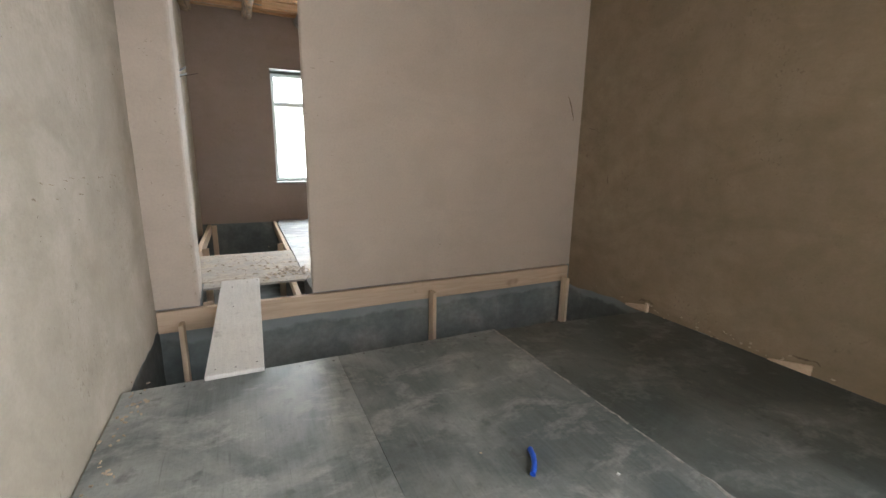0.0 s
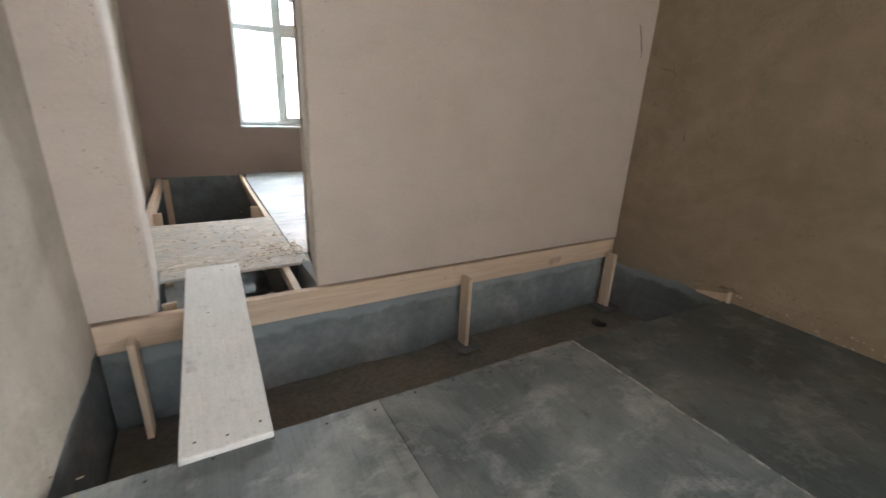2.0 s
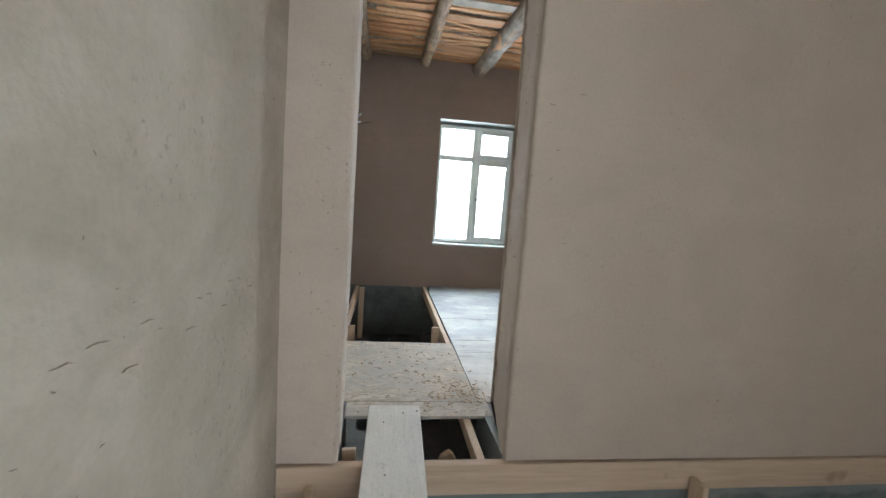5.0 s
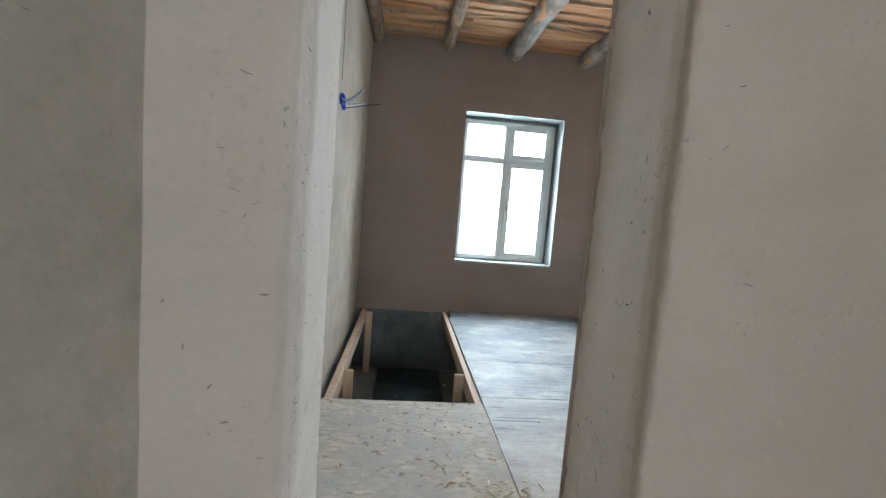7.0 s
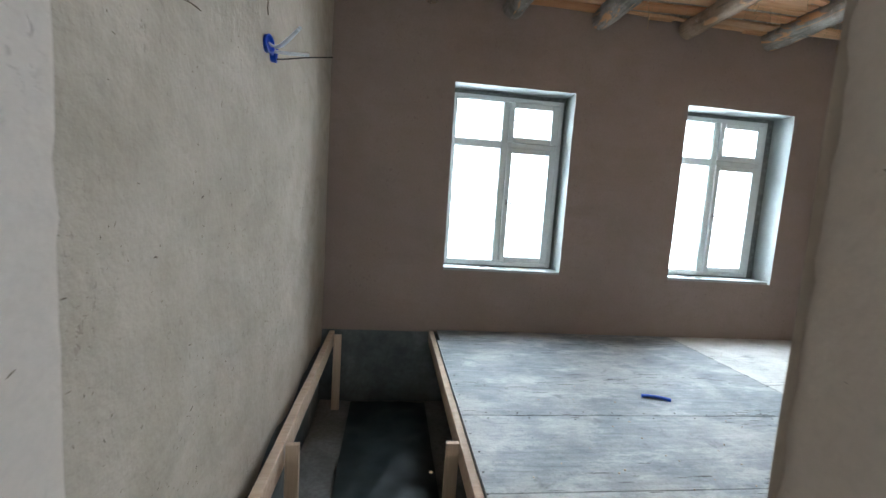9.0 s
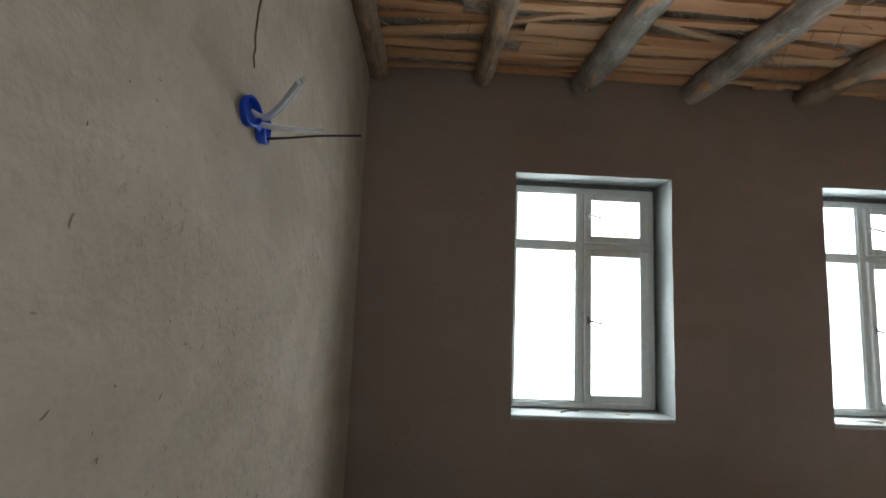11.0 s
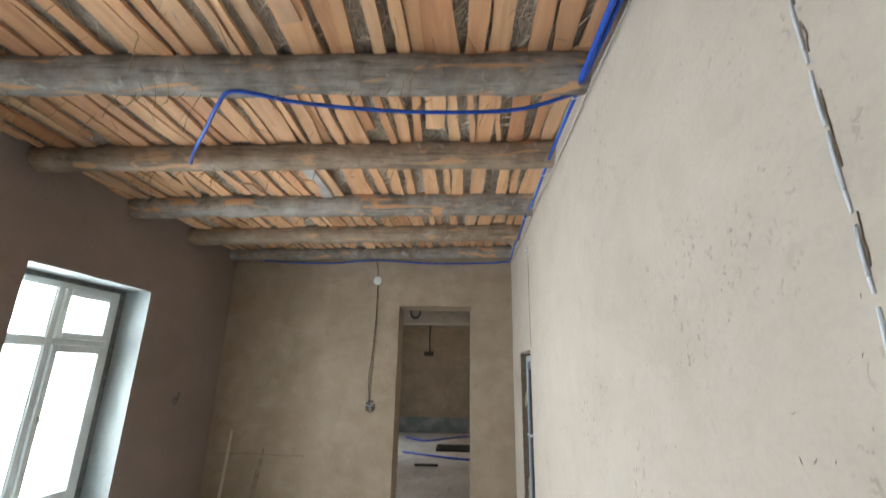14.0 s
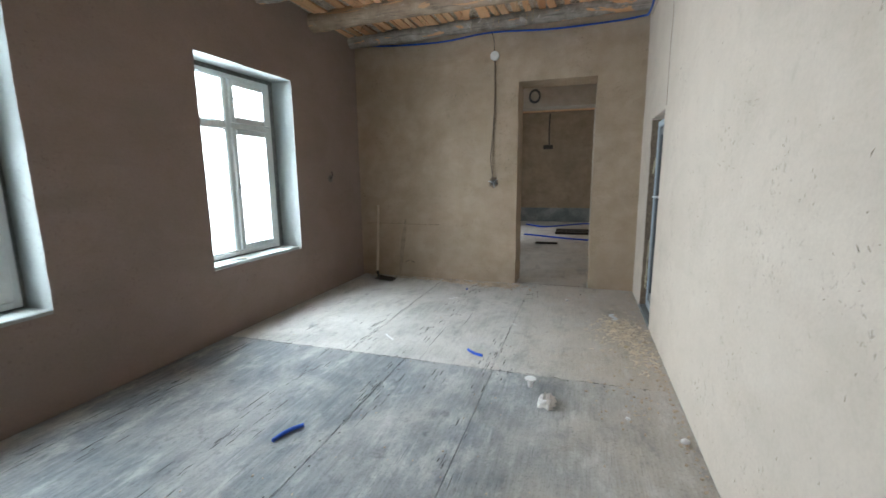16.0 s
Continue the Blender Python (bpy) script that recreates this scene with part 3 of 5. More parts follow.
plinth("plinth_north", XL - 0.45, 13.9, YN + 0.008, YN + 0.45, -0.9, -0.033, "dark grey cement-rendered wall footing", CEMENT)
plinth("plinth_room_east", XA + 0.016, XA + 0.41, YS - 0.4, YA, -0.9, -0.10, "dark grey cement-rendered wall footing")

gm = bmesh.new()
bmesh.ops.create_grid(gm, x_segments=60, y_segments=90, size=1)
for v in gm.verts:
    v.co.x, v.co.y = -0.5 + (v.co.x + 1) / 2 * 4.2 - 0.04, -1.8 + (v.co.y + 1) / 2 * 10.3
    v.co.z = GROUND - (0.10 if v.co.y > YB else 0.0) + 0.02 * noise.noise(v.co * 2.5) + 0.012 * noise.noise(v.co * 9)
tagged(mesh_object("ground_under_floor", gm, DIRT, smooth=60), "bare brown earth under the unfinished floor", "earth", kind="structure")

def backdrop(name, m):
    bm = bmesh.new()
    bmesh.ops.create_grid(bm, x_segments=1, y_segments=1, size=1, matrix=m)
    return tagged(mesh_object(name, bm, HAZE), "blank white overcast brightness outside", "backdrop", kind="structure")


backdrop("backdrop_1", Matrix.LocRotScale((8, 10.6, 3.0), Euler((radians(90), 0, 0)), (24, 3.9, 1)))
backdrop("backdrop_3", Matrix.LocRotScale((XA + 2.2, -2.0, 3.0), Euler((radians(90), 0, radians(90))), (3.6, 3.9, 1)))
backdrop("backdrop_2", Matrix.LocRotScale((2, -4.4, 3.0), Euler((radians(-90), 0, 0)), (12, 3.9, 1)))

yard = bmesh.new()
bmesh.ops.create_grid(yard, x_segments=2, y_segments=2, size=600, matrix=Matrix.Translation((0, 0, -0.92)))
tagged(mesh_object("ground", yard, OUTSIDE), "pale bare yard outside", "ground", kind="structure")


# ---------------------------------------------------------------- ceilings
def plane_z(y):
    return 3.258 - 0.022 * (y - YB)


BEAMS_B = [-0.47, 0.37, 1.17, 2.055, 2.915, 3.85, 4.69, 5.515]
LEAN_B = [0.0, 0.05, 0.09, 0.085, 0.03, 0.03, 0.01, 0.005]   # half the shift from one end to the other
BEAMS_A = [-0.45, 0.45, 1.35, 2.25, 3.10]


def ceiling(name, beams, x0, x1, y0, y1, label, seed):
    rnd = random.Random(seed)
    vs, fs, ms = [], [], []

    def slab(corners, lo, hi, mi):
        k = len(vs)
        for x, y in corners:
            vs.append((x, y, plane_z(y) + lo))
        for x, y in corners:
            vs.append((x, y, plane_z(y) + hi))
        for f in ((3, 2, 1, 0), (4, 5, 6, 7), (0, 1, 5, 4), (1, 2, 6, 5), (2, 3, 7, 6), (3, 0, 4, 7)):
            fs.append(tuple(k + i for i in f))
            ms.append(mi)

    def ribbon(left, right, lo, hi):
        k, n = len(vs), len(left)
        for dz in (lo, hi):
            for x, y in left + right:
                vs.append((x, y, plane_z(y) + dz + 0.006 * noise.noise((x * 3, y * 2, 0))))
        m = 2 * n
        for q in range(n - 1):
            for f in ((q, q + 1, n + q + 1, n + q), (m + q, m + n + q, m + n + q + 1, m + q + 1), (q, m + q, m + q + 1, q + 1), (n + q, n + q + 1, m + n + q + 1, m + n + q)):
                fs.append(tuple(k + i for i in f))
                ms.append(0)
        for f in ((0, n, m + n, m), (n - 1, m + n - 1, m + 2 * n - 1, 2 * n - 1)):
            fs.append(tuple(k + i for i in f))
            ms.append(0)

    xs = sorted({x0, *beams, x1})
    for a, b in zip(xs, xs[1:]):
        if b - a < 0.25:
            continue
        y = y0
        while y < y1 - 0.02:
            w = rnd.choice((0.045, 0.07, 0.085, 0.10, 0.115, 0.14)) * rnd.uniform(0.85, 1.15)
            gap = rnd.choice((0.003, 0.008, 0.014, 0.025, 0.042, 0.07))
            skew = rnd.gauss(0, 0.012) + (rnd.choice((-0.09, 0.12)) if rnd.random() < 0.03 else 0)
            t0, t1 = rnd.uniform(0.55, 1.05), rnd.uniform(0.7, 1.1)
            e0, e1 = a - 0.03, b + 0.03
            if rnd.random() < 0.14:      # a slat that stops short
                if rnd.random() < 0.5:
                    e0 += rnd.uniform(0.12, 0.3)
                else:
                    e1 -= rnd.uniform(0.12, 0.3)
            yc, lo = y + w / 2, rnd.uniform(-0.014, 0.008)
            bow, n = rnd.gauss(0, 0.012), 9
            ph = rnd.uniform(0, 50)
            left, right = [], []
            for q in range(n + 1):
                t = q / n
                x = e0 + (e1 - e0) * t
                mid = yc + skew * (2 * t - 1) + bow * math.sin(math.pi * t)
                half = w / 2 * (t0 + (t1 - t0) * t)
                lim = lambda k: min(max(k, y0), y1)
                left.append((x, lim(mid - half + 0.011 * noise.noise((ph, t * 4, 0)) + 0.006 * noise.noise((ph, t * 13, 3)))))
                right.append((x, lim(mid + half + 0.011 * noise.noise((ph, t * 4, 9)) + 0.006 * noise.noise((ph, t * 13, 6)))))
            ribbon(left, right, lo, lo + 0.02)
            if rnd.random() < 0.07:      # a short off-cut tucked under
                s0, L, hw = rnd.uniform(a + 0.1, b - 0.35), rnd.uniform(0.14, 0.26), rnd.uniform(0.03, 0.06)
                ribbon([(s0, lim(yc - hw)), (s0 + L, lim(yc - hw - 0.01))], [(s0, lim(yc + hw)), (s0 + L + 0.01, lim(yc + hw))], lo - 0.014, lo)
            y += w + gap
    slab([(x0, y0), (x1, y0), (x1, y1), (x0, y1)], 0.03, 0.12, 1)
    me = bpy.data.meshes.new(name)
    me.from_pydata(vs, [], fs)
    me.materials.append(SLAT)
    me.materials.append(REED)
    me.polygons.foreach_set("material_index", ms)
    return tagged(new(name, me), label, "ceiling", kind="structure")


ceiling("ceiling_1", BEAMS_B, XL, XE, YB, YN, "ceiling of split poplar slats under reed matting", 5)
ceiling("ceiling_2", BEAMS_A, XL, XA, YS, YA, "ceiling of split poplar slats under reed matting", 9)
hc = bmesh.new()
box(hc, XE + 0.45, 13.45, 4.75, YN, 3.2, 3.4)
tagged(mesh_object("ceiling_3", hc, SLAT), "plain boarded ceiling of the hall", "ceiling", kind="structure")
hc = bmesh.new()
box(hc, XA + 0.42, XE, 2.2, YA, 3.2, 3.4)
tagged(mesh_object("ceiling_4", hc, SLAT), "plain boarded ceiling of the side room", "ceiling", kind="structure")
rf = bmesh.new()
box(rf, XL - 0.6, 14.1, YS - 0.6, YN + 0.7, TOP + 0.004, TOP + 0.3)
tagged(mesh_object("roof", rf, DIRT), "flat earth roof", "roof", kind="structure")


def log_beam(x, y0, y1, r0, r1, mat, label, seed, bend=0.015, lean=0.0):
    rnd = random.Random(seed)
    n = 60
    pts = []
    for i in range(n + 1):
        t = i / n
        y = y0 + (y1 - y0) * t
        r = r0 + (r1 - r0) * t
        pts.append(Vector((x + lean * (1 - 2 * t) + bend * math.sin(3.1 * t + seed) + 0.012 * noise.noise((t * 5, seed, 0)), y,
                           plane_z(y) - r + max(0.035, r * 1.9 - 0.15) + 0.010 * noise.noise((t * 4, seed * 2, 5)))))
    bm = bmesh.new()
    rings = []
    for i, p in enumerate(pts):
        t = i / n
        r = (r0 + (r1 - r0) * t) * (1 + 0.08 * noise.noise((t * 9, seed, 9)) + 0.05 * noise.noise((t * 23, seed, 4)))
        rings.append([bm.verts.new(p + Vector((math.cos(a), 0, math.sin(a))) * r * (1 + 0.10 * noise.noise((math.cos(a) * 1.4 + seed, t * 14, math.sin(a) * 1.4)) + 0.04 * noise.noise((math.cos(a) * 4 + seed, t * 40, math.sin(a) * 4))))
                      for a in (2 * math.pi * k / 18 for k in range(18))])
    for a, b in zip(rings, rings[1:]):
        for k in range(18):
            bm.faces.new((a[k], b[k], b[(k + 1) % 18], a[(k + 1) % 18]))
    bm.faces.new(rings[0])
    bm.faces.new(list(reversed(rings[-1])))
    bmesh.ops.recalc_face_normals(bm, faces=bm.faces)
    return tagged(mesh_object("log_beam", bm, mat, smooth=60), label, "beam", "ceiling beams")


LOOK_B = [(0.08, LOG_BROWN), (0.078, LOG_BROWN), (0.108, LOG_GREY), (0.105, LOG_GREY), (0.098, LOG_BROWN), (0.118, LOG_GREY), (0.108, LOG_BROWN), (0.085, LOG_GREY)]
for i, (x, (r, m)) in enumerate(zip(BEAMS_B, LOOK_B)):
    log_beam(x, YB - 0.08, YN + 0.1, r, r * 0.93, m, "weathered grey log beam with bare orange patches" if m is LOG_GREY else "brown peeled log beam under the slats", 3 + i, lean=LEAN_B[i])
for i, x in enumerate(BEAMS_A):
    log_beam(x, YS - 0.08, YA + 0.1, 0.085, 0.08, LOG_BROWN, "brown peeled log beam under the slats", 31 + i)


# ---------------------------------------------------------------- floors
def panel(parent, x0, x1, y0, y1, mat, name="panel", thick=0.018, z00=0.0, z10=0.0, label="", gap=0.0022):
    """One sheet, its top z00 at x0 and z10 at x1."""
    bm = boxed(x0 + gap, x1 - gap, y0 + gap, y1 - gap, -thick, 0, 0.001)
    for v in bm.verts:
        t = (v.co.x - x0) / (x1 - x0)
        v.co.z += z00 + (z10 - z00) * t
    return part(name, bm, mat, parent, label)


floor_b = thing("floor_1", 0, 0, 0, "floor of worn grey plywood sheets", "floor", kind="structure")
for x0, x1, y0, y1, m in [(0.545, 3.06, 6.70, 8.09, PLY_GREY), (0.575, 3.06, 8.09, YN - 0.03, PLY_GREY), (0.545, 3.06, 6.005, 6.70, PLY_GREY), (0.545, 3.06, YB, 6.005, PLY_GREY),
                          (3.06, XE, 7.19, YN - 0.03, PLY_PALE), (3.06, XE, 6.02, 7.19, PLY_PALE), (3.06, XE, YB, 6.02, PLY_PALE)]:
    panel(floor_b, x0, x1, y0, y1, m)
panel(floor_b, XL + 0.004, 0.545, YB, 5.907, OSB, label="pale strand board sheet littered with shavings")
panel(floor_b, -0.272, 0.60, 4.635, YB, OSB, label="pale strand board sheet littered with shavings")
panel(floor_b, XE, XE + 0.45, DOOR_E[0] + 0.01, DOOR_E[1] - 0.01, PLY_PALE)
for y in (5.25, 5.86, 6.6, 7.4, 8.2):
    part("joist", boxed(0.62 if y > 5.9 else XL + 0.02, XE, y - 0.025, y + 0.025, -0.17, -0.0185), LUMBER, floor_b)
part("joist", boxed(0.50, 0.545, 5.9, YN, -0.14, -0.019), LUMBER, floor_b, "sawn pine joist along the edge of the hole")

floor_a = thing("floor_2", 0, 0, 0, "floor of dark formwork plywood sheets", "floor", kind="structure")
for x0, x1, y0, y1, m, a, b in [(XL + 0.006, 0.535, 0.75, 3.20, PLY_WORN_SHEEN, -0.088, -0.094), (0.535, 1.64, 0.75, 3.20, PLY_MID, -0.096, -0.10), (1.64, XA - 0.004, 0.80, 3.20, PLY_DARK, -0.112, -0.186),
                                (XL + 0.006, 0.535, YS, 0.75, PLY_WORN_SHEEN, -0.088, -0.094), (0.535, 1.64, YS, 0.75, PLY_MID, -0.096, -0.10), (1.64, XA - 0.004, YS, 0.80, PLY_DARK, -0.112, -0.186)]:
    panel(floor_a, x0, x1, y0, y1, m, z00=a, z10=b, gap=0.0012)
for y in (3.02, 2.05, 1.1, 0.1, -0.9):
    part("joist", boxed(XL + 0.01, XA + 0.02, y - 0.03, y + 0.03, -0.34, -0.208), LUMBER, floor_a)

floor_c = bmesh.new()
box(floor_c, XE + 0.45, 13.45, 4.75, YN, -0.3, -0.006)
tagged(mesh_object("floor_3", floor_c, PLY_PALE), "dusty pale floor of the hall", "floor", kind="structure")
floor_d = bmesh.new()
box(floor_d, XA + 0.42, XE, 2.2, YA, -0.3, -0.006)
tagged(mesh_object("floor_4", floor_d, PLY_PALE), "dusty pale floor of the side room", "floor", kind="structure")
band = bmesh.new()
box(band, 13.41, 13.445, 4.76, YN - 0.01, -0.004, 0.41, 0.004)
tagged(mesh_object("baseboard", band, CEMENT), "dark cement band along the foot of the wall", "plinth", kind="structure")

# ledger board on the partition, with its props
ledger = thing("ledger_board", XL, 4.203, -0.181, "long pale sawn pine ledger board along the partition", "board")
bm = boxed(0.004, XA - XL - 0.004, 0.0, 0.048, 0.0, 0.162, 0.004)
bmesh.ops.subdivide_edges(bm, edges=[e for e in bm.edges if e.calc_length() > 1], cuts=14)
part("board", wobble(bm, 0.004, 2.0), LUMBER, ledger)


def prop(x, y, z_top, z_foot, pad, label, wide=0.016, deep=0.05):
    ob = thing("floor_prop", x, y, z_foot, label, "prop", "props under the ledgers")
    bm = boxed(-wide, wide, -deep, deep, 0, z_top - z_foot, 0.003)
    part("post", wobble(bm, 0.003, 8, x), LUMBER_UP, ob)
    if pad:
        bm = boxed(-0.10, 0.10, -0.11, 0.07, -0.012, 0.013, 0.006)
        bmesh.ops.subdivide_edges(bm, edges=bm.edges[:], cuts=2, use_grid_fill=True)
        part("pad", wobble(bm, 0.012, 14, x), CEMENT, ob, "lump of set cement mortar")
    return ob


prop(-0.38, 4.142, -0.10, GROUND, False, "thin upright pine prop nailed to the ledger board")
prop(1.575, 4.142, -0.095, GROUND + 0.02, True, "thin upright pine prop set in a mortar pad")
prop(3.10, 4.142, -0.13, GROUND + 0.02, True, "thin upright pine prop set in a mortar pad")
prop(-0.372, 6.45, -0.028, GROUND - 0.10, False, "short upright pine prop beside the hole", 0.036, 0.016)
prop(-0.368, 8.25, -0.028, GROUND - 0.10, False, "short upright pine prop beside the hole", 0.036, 0.016)
prop(0.462, 6.45, -0.025, GROUND - 0.10, False, "short upright pine prop beside the hole", 0.036, 0.016)

rail = thing("ledger_board", -0.462, 5.92, -0.17, "sawn pine ledger board along the hole in the floor", "board")
bm = boxed(-0.005, 0.045, 0, 2.48, 0, 0.135, 0.004)
bmesh.ops.subdivide_edges(bm, edges=[e for e in bm.edges if e.calc_length() > 1], cuts=8)
part("board", wobble(bm, 0.006, 2.0, 3), LUMBER, rail)

strut = thing("floor_joist", 0.44, 4.252, -0.10, "pale sawn joist running from ledger to strand board", "joist")
part("board", boxed(-0.022, 0.022, 0, 0.60, 0, 0.075), LUMBER_UP, strut)

# plank bridge from the first floor up on to the strand board
plank = thing("plank", 0, 3.17, -0.092, "pale dusty board laid as a bridge over the trench", "plank")
bm = boxed(-0.17, 0.125, 0, 1.53, 0.0, 0.026, 0.003)
bmesh.ops.subdivide_edges(bm, edges=[e for e in bm.edges if e.calc_length() > 0.8], cuts=8)
for v in bm.verts:
    t = v.co.y / 1.53
    v.co.x += 0.035 * t
    v.co.z += 0.0985 * t - 0.006 * math.sin(math.pi * t)
part("board", bm, PLANK, plank)

# near-black sheet over the earth in the hole
film = bmesh.new()
bmesh.ops.create_grid(film, x_segments=24, y_segments=40, size=1)
for v in film.verts:
    v.co.x, v.co.y = 0.13 + v.co.x * 0.36, 7.12 + v.co.y * 1.22
    v.co.z = GROUND - 0.062 + 0.018 * noise.noise(v.co * 6) + 0.008 * noise.noise(v.co * 19)
bmesh.ops.solidify(film, geom=film.faces[:], thickness=0.004)
tagged(mesh_object("dark_ground_sheet", film, NEAR_BLACK, smooth=60), "crumpled dark sheet covering part of the earth", "plastic sheet")


# ---------------------------------------------------------------- windows
def window(name, label):
    """Inner face at y = 0; origin at the opening's lower left corner."""
    w = thing(name, 0, 0, 0, label, "window", kind="structure")
    W, H = 1.196, 1.80
    fx0, fx1, fz0, fz1 = 0.012, 1.168, 0.035, 1.758
    y0, y1 = 0.0, 0.065
    for x0, x1, z0, z1 in ((fx0, fx0 + 0.042, fz0, fz1), (fx1 - 0.042, fx1, fz0, fz1), (fx0 + 0.042, fx1 - 0.042, fz0, fz0 + 0.045), (fx0 + 0.042, fx1 - 0.042, fz1 - 0.045, fz1),
                           (0.545, 0.600, fz0 + 0.045, fz1 - 0.045), (fx0 + 0.042, 0.545, 1.255, 1.312), (0.600, fx1 - 0.042, 1.262, 1.312)):
        part("window_frame", boxed(x0, x1, y0, y1, z0, z1, 0.006), PVC, w)
    for name2, z0, z1, hz in (("sash", fz0 + 0.047, 1.260, 0.62), ("upper_sash", 1.314, fz1 - 0.047, 0.215)):
        x0, x1 = 0.602, fx1 - 0.044
        bm = bmesh.new()
        for a, b, c, d in ((x0, x0 + 0.056, z0, z1), (x1 - 0.076, x1, z0, z1), (x0 + 0.056, x1 - 0.076, z0, z0 + 0.056), (x0 + 0.056, x1 - 0.076, z1 - 0.056, z1)):
            box(bm, a, b, -0.014, 0.05, c, d, 0.006)
        sash = part(name2, bm, PVC, w, "white plastic opening sash")
        bm = boxed(x0 + 0.05, x1 - 0.05, 0.020, 0.026, z0 + 0.05, z1 - 0.05, 0)
        p = part("pane", bm, GLASS, sash)
        p.visible_shadow = False
        bm = boxed(x0 + 0.018, x0 + 0.040, -0.026, -0.014, z0 + hz - 0.03, z0 + hz + 0.03, 0.004)
        tube_into(bm, [(x0 + 0.029, -0.024, z0 + hz), (x0 + 0.032, -0.048, z0 + hz), (x0 + 0.05, -0.052, z0 + hz - 0.004), (x0 + 0.125, -0.052, z0 + hz - 0.022)], 0.008, steps=4)
        part("handle", bm, PVC if name2 == "upper_sash" else STEEL, sash, "slim turned window handle", 60)
    for z0, z1 in ((fz0 + 0.04, 1.26), (1.308, fz1 - 0.04)):
        p = part("pane", boxed(fx0 + 0.036, 0.55, 0.028, 0.034, z0, z1, 0), GLASS, w)
        p.visible_shadow = False
        bm = bmesh.new()
        a, b, c, d = fx0 + 0.042, 0.545, z0 + 0.005, z1 - 0.004
        for q in ((a, a + 0.012, c, d), (b - 0.012, b, c, d), (a + 0.012, b - 0.012, c, c + 0.012), (a + 0.012, b - 0.012, d - 0.012, d)):
            box(bm, q[0], q[1], 0.008, 0.03, q[2], q[3], 0.002)
        part("glazing_bead", bm, PVC, w)
    bm = bmesh.new()
    for a, b, c, d in ((-0.05, fx0, fz0, fz1), (fx1, W + 0.07, fz0, fz1), (-0.05, W + 0.07, fz1, H + 0.04), (-0.05, W + 0.07, -0.04, fz0)):
        box(bm, a, b, 0.022, 0.06, c, d)
    part("seal", bm, SEAL, w, "dark unplastered gap packed around the frame")
    bm = boxed(0.0, W + 0.042, -0.207, 0.02, -0.03, 0.026, 0.006)
    bmesh.ops.subdivide_edges(bm, edges=bm.edges[:], cuts=7, use_grid_fill=True)
    part("window_sill", wobble(bm, 0.005, 9), REVEAL, w, "pale rough plaster sill with crumbs", 40)
    return w


win = window("window_1", "white plastic window with four panes, deep pale reveal")
win.matrix_world = pose(W1[0], YN + 0.21, WZ[0])
win2 = copy_thing(win, pose(W2[0] - 0.042, YN + 0.225, WZ[0]))
win2.name = "window_2"
# added rear window, never in view, for the first room's light
win3 = copy_thing(win, pose(1.096, YS - 0.21, 0.6, 0, 0, 180))
win3.name = "window_3"
win5 = copy_thing(win, pose(6.45, YN + 0.21, WZ[0]))
win5.name = "window_5"
# added side window, never in view, for the first room's light
win4 = copy_thing(win, pose(XA + 0.21, 0.046, 0.6, 0, 0, -90))
win4.name = "window_4"


def bits_on_sill(x, y, z, seed):
    rnd = random.Random(seed)
    for i, (L, mat, label) in enumerate(((0.16, IRON, "bent dark wire offcut on the window sill"), (0.10, SHAFT, "small wooden splinter on the window sill"))):
        px, a = x + rnd.uniform(0.3, 0.95), rnd.uniform(-0.5, 0.5)
        bm = tube([(px, y, z + 0.006), (px + L * 0.5 * math.cos(a), y + L * 0.5 * math.sin(a), z + 0.012), (px + L * math.cos(a), y + L * 0.9 * math.sin(a), z + 0.006)], 0.005, sides=6, steps=4)
        tagged(mesh_object("wire_offcut" if i == 0 else "splinter", bm, mat), label, "debris")


bits_on_sill(W1[0], YN + 0.09, WZ[0] + 0.026, 1)
bits_on_sill(W2[0] - 0.2, YN + 0.09, WZ[0] + 0.026, 4)


# ---------------------------------------------------------------- glass door in the partition
gd = thing("door_1", GLASS_DOOR[0], YB - 0.058, 0, "narrow white plastic door with dark glass, unfinished reveal", "door", kind="structure")
GW, GH = GLASS_DOOR[1] - GLASS_DOOR[0], 1.90
for a, b, c, d in ((0.012, 0.072, 0.03, GH), (GW - 0.072, GW - 0.012, 0.03, GH), (0.072, GW - 0.072, 0.03, 0.10), (0.072, GW - 0.072, GH - 0.06, GH)):
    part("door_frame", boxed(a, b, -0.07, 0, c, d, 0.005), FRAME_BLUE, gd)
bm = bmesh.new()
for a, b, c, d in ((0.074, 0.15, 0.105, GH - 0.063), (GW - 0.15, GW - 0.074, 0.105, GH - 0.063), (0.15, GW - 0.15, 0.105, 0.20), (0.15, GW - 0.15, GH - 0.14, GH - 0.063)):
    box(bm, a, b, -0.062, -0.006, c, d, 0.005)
# the recessed leaf's shade is in its dark colour
leaf = part("door_leaf", bm, SHADED_LEAF_AND_COIL, gd, "door leaf coloured dark grey for its shade")
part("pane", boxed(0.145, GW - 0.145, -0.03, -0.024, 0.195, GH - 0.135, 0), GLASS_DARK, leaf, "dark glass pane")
bm = boxed(0.10, 0.125, 0.012, 0.024, 1.10, 1.24, 0.004)
tube_into(bm, [(0.112, 0.02, 1.19), (0.112, 0.06, 1.19), (0.14, 0.066, 1.188), (0.23, 0.064, 1.185)], 0.010, steps=4)
part("handle", bm, WHITE, leaf, "white lever handle", 60)
bm = boxed(0.0, GW, 0.0, 0.063, 0.0, 0.035, 0.004)
part("door_sill", bm, SEAL, gd, "dark threshold strip")
